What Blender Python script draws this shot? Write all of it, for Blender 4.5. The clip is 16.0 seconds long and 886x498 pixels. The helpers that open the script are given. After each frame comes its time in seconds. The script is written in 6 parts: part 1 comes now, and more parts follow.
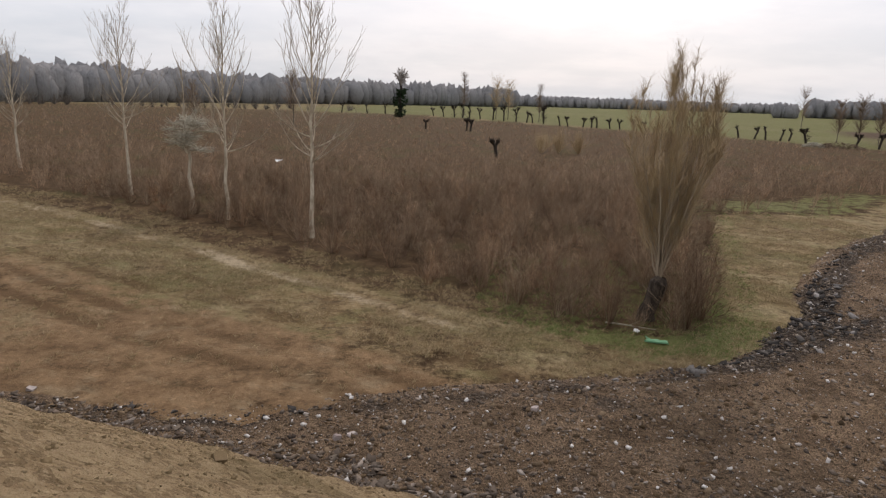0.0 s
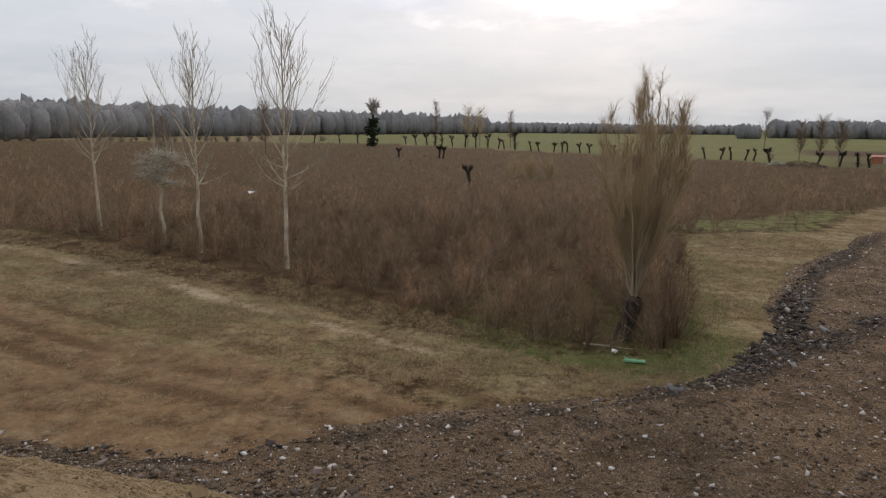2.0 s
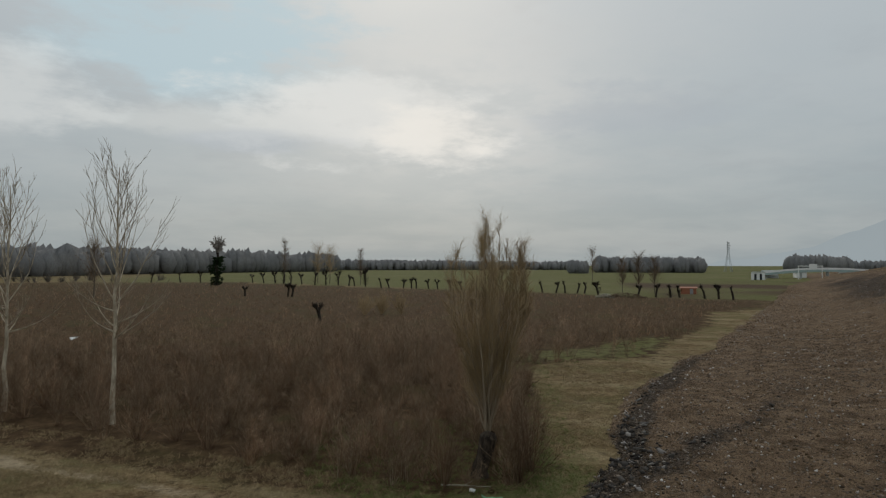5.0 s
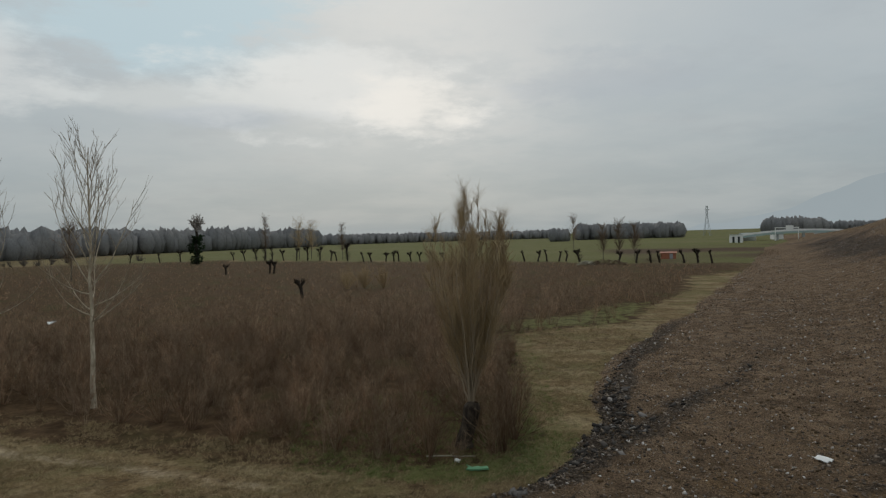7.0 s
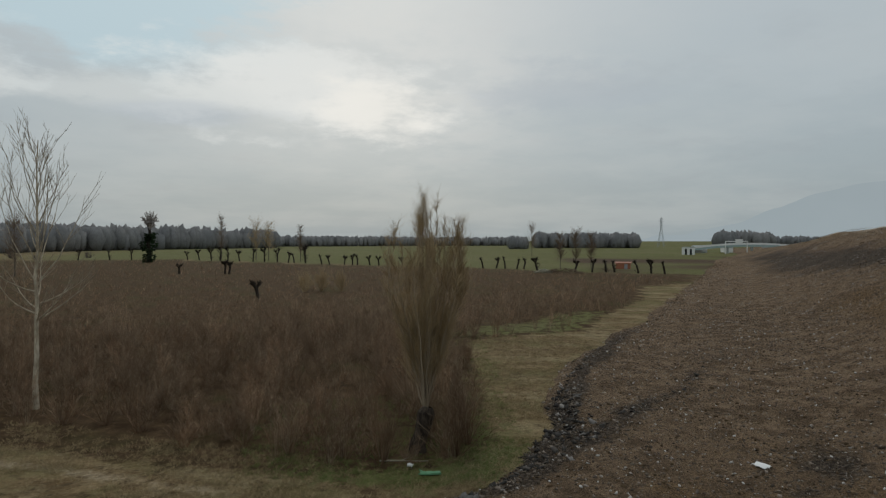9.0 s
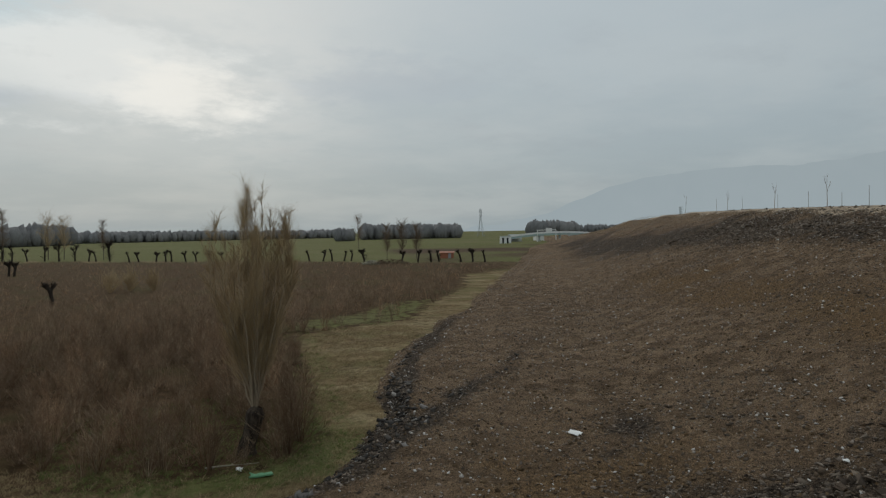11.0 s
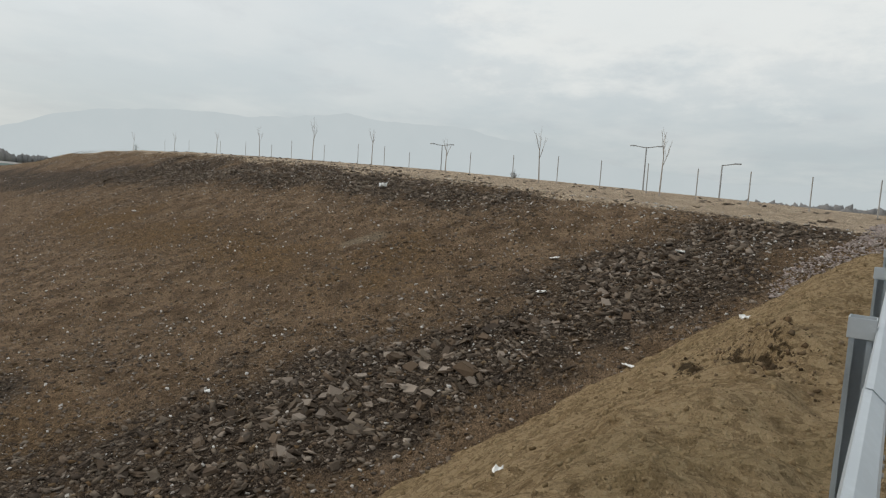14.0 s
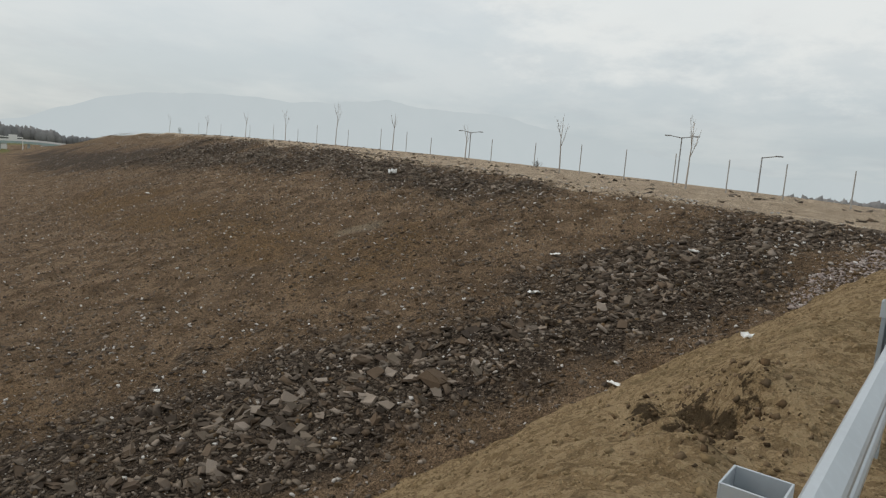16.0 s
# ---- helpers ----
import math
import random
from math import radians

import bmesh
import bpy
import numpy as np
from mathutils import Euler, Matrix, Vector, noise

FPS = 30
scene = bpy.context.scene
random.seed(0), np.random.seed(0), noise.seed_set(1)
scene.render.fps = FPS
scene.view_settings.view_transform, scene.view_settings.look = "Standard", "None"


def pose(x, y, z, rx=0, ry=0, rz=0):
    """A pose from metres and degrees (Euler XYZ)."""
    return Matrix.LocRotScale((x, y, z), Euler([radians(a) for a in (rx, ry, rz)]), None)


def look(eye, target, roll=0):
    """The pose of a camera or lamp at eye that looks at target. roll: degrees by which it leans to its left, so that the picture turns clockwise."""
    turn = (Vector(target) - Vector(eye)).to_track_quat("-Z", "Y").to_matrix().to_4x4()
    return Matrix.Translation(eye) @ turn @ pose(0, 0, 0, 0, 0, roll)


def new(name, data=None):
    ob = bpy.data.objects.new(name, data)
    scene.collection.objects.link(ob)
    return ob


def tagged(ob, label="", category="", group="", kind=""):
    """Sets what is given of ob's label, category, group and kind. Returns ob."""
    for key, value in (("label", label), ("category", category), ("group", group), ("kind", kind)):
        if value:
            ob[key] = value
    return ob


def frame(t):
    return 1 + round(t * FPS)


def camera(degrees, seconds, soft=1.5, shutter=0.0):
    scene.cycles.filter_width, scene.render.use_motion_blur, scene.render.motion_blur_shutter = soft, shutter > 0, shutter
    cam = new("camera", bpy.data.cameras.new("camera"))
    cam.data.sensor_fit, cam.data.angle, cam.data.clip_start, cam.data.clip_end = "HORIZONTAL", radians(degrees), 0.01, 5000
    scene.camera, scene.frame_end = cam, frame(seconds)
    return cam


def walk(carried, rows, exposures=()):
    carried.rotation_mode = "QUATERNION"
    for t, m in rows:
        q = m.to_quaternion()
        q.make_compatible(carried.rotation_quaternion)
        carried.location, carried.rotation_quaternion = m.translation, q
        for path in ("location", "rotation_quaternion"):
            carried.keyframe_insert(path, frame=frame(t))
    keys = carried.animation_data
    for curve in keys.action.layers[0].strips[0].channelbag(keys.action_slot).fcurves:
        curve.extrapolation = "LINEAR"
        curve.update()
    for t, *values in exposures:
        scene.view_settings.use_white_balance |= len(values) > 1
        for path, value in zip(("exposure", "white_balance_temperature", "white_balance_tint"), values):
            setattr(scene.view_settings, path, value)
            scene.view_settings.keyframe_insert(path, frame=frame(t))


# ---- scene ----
cam = camera(69.3, 16.0, soft=1.25)
# seconds, x, y, z, yaw to the left, pitch up, lean to the left
PATH = [
    (0, 0.044, -0.099, 8.435, 1.26, -13.29, 1.75),
    (0.5, 0.024, -0.027, 8.370, -3.79, -9.77, 0.28),
    (1, 0.027, -0.059, 8.398, -3.53, -11.10, 0.18),
    (1.5, 0.015, -0.042, 8.421, 0.64, -11.17, 0.33),
    (2, 0.037, -0.131, 8.413, -0.89, -10.84, 0.49),
    (2.5, 0.090, -0.106, 8.415, -8.08, -8.87, 2.85),
    (3, 0.029, -0.027, 8.477, -10.98, -5.66, 0.74),
    (3.5, -0.019, 0.002, 8.470, -7.54, -2.11, 1.29),
    (4, -0.020, 0.051, 8.474, -7.58, -1.92, 1.00),
    (4.5, -0.009, -0.025, 8.516, -9.06, 0.82, 1.25),
    (5, 0.032, -0.091, 8.486, -14.05, 1.36, 0.08),
    (5.2, 0.070, 0.014, 8.479, -16.82, 1.28, -0.84),
    (7.3, 0.198, 0.037, 8.529, -15.54, -1.28, -1.65),
    (7.5, 0.116, -0.080, 8.496, -16.56, -0.59, -0.54),
    (8, 0.091, -0.062, 8.482, -14.03, 0.14, -0.54),
    (8.5, 0.121, -0.092, 8.520, -16.32, -2.06, -0.74),
    (9, 0.184, -0.174, 8.569, -19.24, -0.79, -0.05),
    (9.2, 0.144, -0.180, 8.526, -24.35, -0.03, -0.44),
    (11.3, 0.086, -0.054, 8.534, -36.21, -1.53, -0.68),
    (11.5, 0.073, -0.127, 8.507, -38.41, -1.29, -0.22),
    (12, 0.530, -0.516, 8.357, -53.41, -2.27, 2.11),
    (12.5, 0.856, -0.762, 8.413, -65.96, -7.44, -0.51),
    (13, 1.353, -1.017, 8.431, -81.12, -5.65, -0.02),
    (13.5, 1.751, -1.275, 8.470, -80.04, -6.82, 3.26),
    (14, 2.321, -1.507, 8.432, -80.68, -5.80, 3.42),
    (14.5, 2.869, -1.803, 8.514, -78.78, -3.91, -0.28),
    (15, 3.157, -2.071, 8.557, -78.71, -7.41, 0.18),
    (15.5, 4.126, -2.543, 8.485, -77.62, -5.99, 0.56),
    (16, 4.737, -2.883, 8.503, -77.46, -7.07, 4.50),
]
EXPOSURES = [(0.0, 0.45, 6800, 21), (0.8, 0.23, 6700, 18), (2.1, 0.19, 6700, 18), (2.5, -0.03, 6650, 16), (2.8, -0.14, 6650, 14), (3.4, -0.57, 6600, 9), (4.5, -0.56, 6500, 8), (5.2, -0.53, 6600, 9), (8.0, -0.5, 6500, 8), (11.6, -0.48, 6450, 7), (12.2, 0.1, 6850, 10), (12.5, 0.30, 7000, 14), (13.3, 0.18, 6900, 11), (16.0, 0.14, 6850, 11)]
walk(cam, [(t, pose(x, y, z, 90 + p, 0, w) @ pose(0, 0, 0, 0, 0, r)) for t, x, y, z, w, p, r in PATH], EXPOSURES)

# ---- world and sun ----
SUN_AZ, SUN_EL = 10.0, 33.0  # degrees to the right of +y, and up
world = bpy.data.worlds.new("overcast")
scene.world = world
world.use_nodes = True


class Nodes:
    """Short hand for node trees."""

    def __init__(self, tree):
        self.tree = tree
        tree.nodes.clear()

    def add(self, kind, inputs=(), out=0, **props):
        n = self.tree.nodes.new(kind)
        if "operation" in props:
            n.operation = props["operation"]
        if "use_clamp" in props:
            n.use_clamp = props["use_clamp"]
        if "data_type" in props:
            n.data_type = props["data_type"]
        if "blend_type" in props:
            n.blend_type = props["blend_type"]
        if "interpolation_type" in props:
            n.interpolation_type = props["interpolation_type"]
        if "sky_type" in props:
            n.sky_type = props["sky_type"]
        if "sun_disc" in props:
            n.sun_disc = props["sun_disc"]
        if "sun_elevation" in props:
            n.sun_elevation = props["sun_elevation"]
        if "sun_rotation" in props:
            n.sun_rotation = props["sun_rotation"]
        if "dust_density" in props:
            n.dust_density = props["dust_density"]
        if "attribute_name" in props:
            n.attribute_name = props["attribute_name"]
        for key, v in dict(inputs).items():
            if isinstance(v, bpy.types.NodeSocket):
                self.tree.links.new(v, n.inputs[key])
            else:
                n.inputs[key].default_value = v
        return n.outputs[out] if len(n.outputs) else None

    def math(self, op, a, b=0.0, clamp=False):
        return self.add("ShaderNodeMath", {0: a, 1: b}, operation=op, use_clamp=clamp)

    def vmath(self, op, a, b=(0, 0, 0), out=0):
        return self.add("ShaderNodeVectorMath", {0: a, 1: b}, out=out, operation=op)

    def mix(self, f, a, b, blend="MIX"):
        return self.add("ShaderNodeMix", {0: f, 6: a, 7: b}, out=2, data_type="RGBA", blend_type=blend)

    def noise(self, vec, scale, detail=4.0, rough=0.55, out=0):
        return self.add("ShaderNodeTexNoise", {"Vector": vec, "Scale": scale, "Detail": detail, "Roughness": rough}, out=out)

    def ramp(self, f, stops):
        n = self.tree.nodes.new("ShaderNodeValToRGB")
        self.tree.links.new(f, n.inputs[0])
        e = n.color_ramp.elements
        while len(e) < len(stops):
            e.new(0.5)
        for el, (p, c) in zip(e, stops):
            el.position = p
            el.color = (*c, 1) if len(c) == 3 else c
        return n.outputs[0]

    def step(self, f, lo, hi):
        return self.add("ShaderNodeMapRange", {0: f, 1: lo, 2: hi, 3: 0.0, 4: 1.0}, interpolation_type="SMOOTHSTEP")


def C(r, g, b):
    return (r, g, b, 1.0)


w = Nodes(world.node_tree)
sun_dir = Vector((math.sin(radians(SUN_AZ)) * math.cos(radians(SUN_EL)), math.cos(radians(SUN_AZ)) * math.cos(radians(SUN_EL)), math.sin(radians(SUN_EL))))
way = w.add("ShaderNodeTexCoord", out=0)
way = w.vmath("NORMALIZE", way)
sep = w.tree.nodes.new("ShaderNodeSeparateXYZ")
w.tree.links.new(way, sep.inputs[0])
up = w.math("MAXIMUM", sep.outputs[2], 0.0)
flat = w.add("ShaderNodeCombineXYZ", {0: w.math("DIVIDE", sep.outputs[0], w.math("ADD", up, 0.16)), 1: w.math("DIVIDE", sep.outputs[1], w.math("ADD", up, 0.16)), 2: 0.0})
warp = w.noise(w.vmath("ADD", flat, (3.1, 1.7, 0.0)), 0.9, 5.0, 0.6)
cloud = w.step(warp, 0.36, 0.66)
fine = w.noise(flat, 2.2, 6.0, 0.6)
sky = w.add("ShaderNodeTexSky", sky_type="NISHITA", sun_disc=False, sun_elevation=radians(SUN_EL), sun_rotation=radians(SUN_AZ), dust_density=3.0)
clear = w.mix(1.0, sky, C(0.085, 0.085, 0.085), "MULTIPLY")
base = w.ramp(up, [(0.0, (0.375, 0.445, 0.485)), (0.07, (0.395, 0.46, 0.50)), (0.2, (0.485, 0.55, 0.59)), (0.42, (0.61, 0.67, 0.71)), (1.0, (0.60, 0.65, 0.68))])
thick = w.mix(w.math("MULTIPLY", cloud, 0.26), base, C(0.68, 0.70, 0.70))
thick = w.mix(w.math("MULTIPLY", w.step(fine, 0.50, 0.72), 0.20), thick, C(0.36, 0.395, 0.44))
glow_dir = Vector((math.sin(radians(15)) * math.cos(radians(12.5)), math.cos(radians(15)) * math.cos(radians(12.5)), math.sin(radians(12.5))))
near_sun = w.vmath("DOT_PRODUCT", w.vmath("NORMALIZE", w.vmath("MULTIPLY", way, (1.0, 1.0, 2.0))), Vector((glow_dir.x, glow_dir.y, glow_dir.z * 2.0)).normalized(), out=1)
glow = w.math("POWER", w.math("MAXIMUM", near_sun, 0.0), 52.0)
glow = w.math("MULTIPLY", glow, w.math("ADD", w.math("MULTIPLY", w.step(fine, 0.40, 0.62), 0.75), 0.3))
thick = w.mix(w.math("MULTIPLY", glow, 0.45, True), thick, C(0.93, 0.91, 0.88))
skyc = w.mix(0.10, thick, clear)
tatter = w.noise(w.vmath("MULTIPLY", way, (9.0, 9.0, 24.0)), 1.0, 6.0, 0.62)


def bank_of_cloud(az, el, wide, high, rag):
    """A soft-edged patch of sky round one direction, torn at its rim."""
    a, e = radians(az), radians(el)
    across = (math.cos(a), -math.sin(a), 0.0)
    over = (-math.sin(a) * math.sin(e), -math.cos(a) * math.sin(e), math.cos(e))
    ahead = (math.sin(a) * math.cos(e), math.cos(a) * math.cos(e), math.sin(e))
    px = w.math("DIVIDE", w.vmath("DOT_PRODUCT", way, across, out=1), math.sin(radians(wide)))
    py = w.math("DIVIDE", w.vmath("DOT_PRODUCT", way, over, out=1), math.sin(radians(high)))
    rr = w.math("SQRT", w.math("ADD", w.math("MULTIPLY", px, px), w.math("MULTIPLY", py, py)))
    rr = w.math("ADD", rr, w.math("MULTIPLY", w.math("SUBTRACT", tatter, 0.5), rag))
    m = w.math("SUBTRACT", 1.0, w.step(rr, 0.35, 1.15))
    return w.math("MULTIPLY", m, w.step(w.vmath("DOT_PRODUCT", way, ahead, out=1), 0.0, 0.2))


# breaks of pale blue, the bright banks below them and a few dull streaks
for az_, el_, wide_, high_, rag_, amount, tint in (
        (-6.0, 18.0, 13.0, 6.0, 2.2, 0.75, (0.60, 0.76, 0.84)),
        (-22.0, 13.0, 9.0, 3.4, 2.2, 0.6, (0.84, 0.86, 0.86)),
        (7.0, 13.2, 13.0, 4.4, 2.3, 0.9, (0.93, 0.93, 0.91)),
        (-6.0, 11.8, 11.0, 1.9, 1.8, 0.55, (0.80, 0.82, 0.81)),
        (13.0, 11.8, 6.5, 3.0, 2.0, 0.85, (1.06, 1.02, 0.96)),
        (-2.0, 10.4, 9.0, 1.1, 2.4, 0.5, (0.56, 0.61, 0.67)),
        (30.0, 13.0, 9.0, 2.6, 2.4, 0.4, (0.49, 0.54, 0.60)),
        (46.0, 16.0, 16.0, 5.0, 2.4, 0.3, (0.56, 0.62, 0.66)),
        (98.0, 14.0, 22.0, 6.0, 2.4, 0.35, (0.74, 0.76, 0.75))):
    skyc = w.mix(w.math("MULTIPLY", bank_of_cloud(az_, el_, wide_, high_, rag_), amount), skyc, C(*tint))
bg = w.add("ShaderNodeBackground", {0: skyc, 1: 1.15})
w.add("ShaderNodeOutputWorld", {0: bg})

sun = new("sun", bpy.data.lights.new("sun", "SUN"))
sun.data.energy, sun.data.angle, sun.data.color = 1.0, radians(14), (1.0, 0.95, 0.88)
sun.matrix_world = look((0, 0, 0), tuple(-sun_dir))


# ---- materials ----
def material(name, rough=0.9):
    m = bpy.data.materials.new(name)
    m.use_nodes = True
    n = Nodes(m.node_tree)
    return m, n


def finish(n, colour, rough=0.9, height=None, strength=0.4, distance=0.02, metal=0.0, spec=0.04):
    ins = {"Base Color": colour, "Roughness": rough, "Metallic": metal, "Specular IOR Level": spec}
    if height is not None:
        ins["Normal"] = n.add("ShaderNodeBump", {"Height": height, "Strength": strength, "Distance": distance})
    n.add("ShaderNodeOutputMaterial", {0: n.add("ShaderNodeBsdfPrincipled", ins)})


def place(n):
    return n.add("ShaderNodeTexCoord", out=3)


def zone(n, name):
    return n.add("ShaderNodeAttribute", attribute_name=name, out=2)


def plain(name, colour, rough=0.7, metal=0.0, vary=0.25, scale=6.0, bump=0.2, spec=0.3):
    """A painted, metal or mineral surface with a little dirt and grain."""
    m, n = material(name)
    p = place(n)
    big, small = n.noise(p, scale * 0.3, 3.0), n.noise(p, scale * 6, 4.0)
    c = n.mix(n.math("MULTIPLY", n.step(big, 0.35, 0.75), vary), C(*colour), C(*[v * 0.55 for v in colour]))
    c = n.mix(n.math("MULTIPLY", n.step(small, 0.45, 0.8), vary), c, C(*[min(1, v * 1.35) for v in colour]))
    finish(n, c, rough, small, bump, 0.01, metal, spec)
    return m


def bark(name, dark, light, scale=8.0, rings=0.0):
    m, n = material(name)
    p = n.vmath("MULTIPLY", place(n), (1.0, 1.0, 0.35))
    a, b = n.noise(p, scale, 5.0, 0.65), n.noise(place(n), scale * 0.15, 3.0)
    r = n.add("ShaderNodeObjectInfo", out=5)
    c = n.mix(n.step(a, 0.35, 0.7), C(*dark), C(*light))
    c = n.mix(n.math("MULTIPLY", n.step(b, 0.45, 0.7), 0.5), c, C(*[v * 0.6 for v in light]))
    c = n.mix(n.math("MULTIPLY", r, 0.35), c, C(*[(p1 + q) * 0.4 for p1, q in zip(dark, light)]))
    finish(n, c, 0.9, a, 0.5, 0.02)
    return m


def twigs(name, cols, patchy=0.0):
    """Thin shoots: the colour changes from shoot to shoot."""
    m, n = material(name)
    r = n.add("ShaderNodeNewGeometry", out="Random Per Island")
    c = n.ramp(r, [(i / max(1, len(cols) - 1), k) for i, k in enumerate(cols)])
    v = n.add("ShaderNodeObjectInfo", out=5)
    c = n.mix(n.math("MULTIPLY", v, 0.4), c, C(*[x * 0.6 for x in cols[0]]))
    if patchy:
        # whole plants differ: noise makes some stands darker, others paler
        here = n.add("ShaderNodeNewGeometry", out="Position")
        flat = n.vmath("MULTIPLY", here, (1.0, 1.0, 0.0))
        stand = n.noise(flat, patchy, 2.0, 0.5)
        c = n.mix(n.math("MULTIPLY", n.step(stand, 0.48, 0.62), 0.6), c, n.mix(1.0, c, C(0.42, 0.38, 0.36), "MULTIPLY"))
        young = n.noise(n.vmath("ADD", flat, (31.0, 7.0, 0.0)), patchy * 0.8, 3.0, 0.5)
        c = n.mix(n.math("MULTIPLY", n.step(young, 0.5, 0.62), 0.6), c, n.mix(1.0, c, C(1.75, 1.6, 1.5), "MULTIPLY"))
    finish(n, c, 0.95, spec=0.05)
    return m


# field: brown litter under the shrubs, straw, green grass, red-brown worked soil, dark mud
MAT_FIELD, n = material("field_soil")
p = place(n)
n1, n2, n3, n4 = n.noise(p, 0.13, 4.0, 0.6), n.noise(p, 0.9, 5.0, 0.65), n.noise(p, 7.0, 5.0, 0.7), n.noise(p, 40.0, 3.0, 0.6)
litter = n.mix(n.step(n2, 0.35, 0.7), C(0.055, 0.034, 0.018), C(0.125, 0.08, 0.044))
litter = n.mix(n.math("MULTIPLY", n.step(n1, 0.5, 0.7), 0.6), litter, C(0.07, 0.072, 0.026))
turned = n.add("ShaderNodeVectorRotate", {"Vector": p, "Angle": radians(29)})
streak = n.noise(n.vmath("MULTIPLY", turned, (0.55, 0.8, 1.0)), 0.9, 6.0, 0.7)
swath = n.noise(n.vmath("MULTIPLY", turned, (0.5, 1.2, 1.0)), 0.22, 5.0, 0.7)
straw = n.mix(n.step(streak, 0.38, 0.66), C(0.125, 0.082, 0.04), C(0.255, 0.185, 0.10))
straw = n.mix(n.math("MULTIPLY", n.step(swath, 0.46, 0.62), 0.7), straw, C(0.32, 0.26, 0.15))
straw = n.mix(n.math("MULTIPLY", n.step(n3, 0.5, 0.72), 0.45), straw, C(0.40, 0.33, 0.215))
straw = n.mix(n.math("MULTIPLY", n.step(n1, 0.48, 0.62), 0.6), straw, C(0.135, 0.12, 0.05))
straw = n.mix(n.math("MULTIPLY", n.step(n2, 0.53, 0.68), 0.6), straw, C(0.115, 0.082, 0.048))
mottle = n.noise(p, 2.6, 4.0, 0.7)
straw = n.mix(n.math("MULTIPLY", n.step(mottle, 0.54, 0.66), 0.5), straw, C(0.10, 0.074, 0.044))
straw = n.mix(n.math("MULTIPLY", n.step(n.noise(p, 0.42, 4.0, 0.65), 0.52, 0.64), 0.5), straw, C(0.16, 0.148, 0.066))
green = n.mix(n.step(n2, 0.3, 0.7), C(0.100, 0.104, 0.036), C(0.158, 0.158, 0.064))
green = n.mix(n.math("MULTIPLY", n.step(n1, 0.45, 0.62), 0.55), green, C(0.16, 0.15, 0.075))
far = n.noise(p, 0.012, 4.0, 0.6)
green = n.mix(n.math("MULTIPLY", n.step(far, 0.5, 0.65), 0.35), green, C(0.20, 0.17, 0.095))
redsoil = n.mix(n.step(n2, 0.3, 0.7), C(0.14, 0.086, 0.046), C(0.25, 0.163, 0.09))
redsoil = n.mix(n.math("MULTIPLY", n.step(streak, 0.5, 0.7), 0.6), redsoil, C(0.29, 0.225, 0.14))
redsoil = n.mix(n.math("MULTIPLY", n.step(n3, 0.55, 0.8), 0.5), redsoil, C(0.28, 0.21, 0.135))
plough = n.mix(n.step(n2, 0.3, 0.7), C(0.06, 0.04, 0.028), C(0.115, 0.078, 0.053))
jit = n.math("MULTIPLY", n.math("SUBTRACT", n2, 0.5), 1.3)
jit2 = n.math("ADD", jit, n.math("MULTIPLY", n.math("SUBTRACT", n3, 0.5), 0.6))


def blend(n, under, over, name, j):
    return n.mix(n.step(n.math("ADD", zone(n, name), j), 0.3, 0.7), under, over)


c = blend(n, litter, straw, "straw", jit2)
c = n.mix(n.math("MULTIPLY", n.step(n.math("ADD", zone(n, "pale"), n.math("MULTIPLY", jit2, 0.7)), 0.3, 0.9), 0.75), c, C(0.40, 0.325, 0.22))
c = blend(n, c, green, "green", n.math("MULTIPLY", jit2, 1.5))
c = blend(n, c, redsoil, "red", jit2)
c = blend(n, c, plough, "plough", jit2)
c = n.mix(n.math("MULTIPLY", n.step(mottle, 0.51, 0.63), 0.45), c, n.mix(1.0, c, C(0.5, 0.48, 0.46), "MULTIPLY"))
c = n.mix(n.math("MULTIPLY", n.step(n.noise(p, 5.5, 4.0, 0.7), 0.53, 0.65), 0.5), c, n.mix(1.0, c, C(1.6, 1.6, 1.62), "MULTIPLY"))
# Darker brown along the marked lines.
c = n.mix(n.math("MULTIPLY", n.step(n.math("ADD", zone(n, "dark_line"), jit2), 0.25, 0.8), 0.7), c, C(0.095, 0.057, 0.029))
c = n.mix(n.math("MULTIPLY", n.step(n4, 0.5, 0.8), 0.35), c, n.mix(1.0, c, C(0.35, 0.35, 0.35), "MULTIPLY"))
h = n.math("ADD", n.math("MULTIPLY", n3, 0.7), n.math("MULTIPLY", n4, 0.3))
finish(n, c, 0.95, h, 0.9, 0.12)

# tan earth of the road embankment
MAT_TAN, n = material("tan_earth")
p = place(n)
n1, n2, n3, n4 = n.noise(p, 0.25, 4.0, 0.6), n.noise(p, 1.6, 5.0, 0.65), n.noise(p, 9.0, 5.0, 0.7), n.noise(p, 45.0, 4.0, 0.65)
c = n.mix(n.step(n2, 0.3, 0.7), C(0.265, 0.183, 0.098), C(0.43, 0.315, 0.185))
c = n.mix(n.math("MULTIPLY", n.step(n3, 0.48, 0.72), 0.55), c, C(0.33, 0.25, 0.155))
c = n.mix(n.math("MULTIPLY", n.step(n4, 0.52, 0.66), 0.7), c, C(0.10, 0.067, 0.036))
n5 = n.noise(p, 22.0, 3.0, 0.7)
vt = n.tree.nodes.new("ShaderNodeTexVoronoi")
n.tree.links.new(n.vmath("ADD", p, n.vmath("MULTIPLY", n.noise(p, 6.0, 2.0, 0.5, out=1), (0.12, 0.12, 0.12))), vt.inputs["Vector"])
vt.inputs["Scale"].default_value = 11.0
crumb = n.add("ShaderNodeSeparateColor", {0: vt.outputs["Color"]})
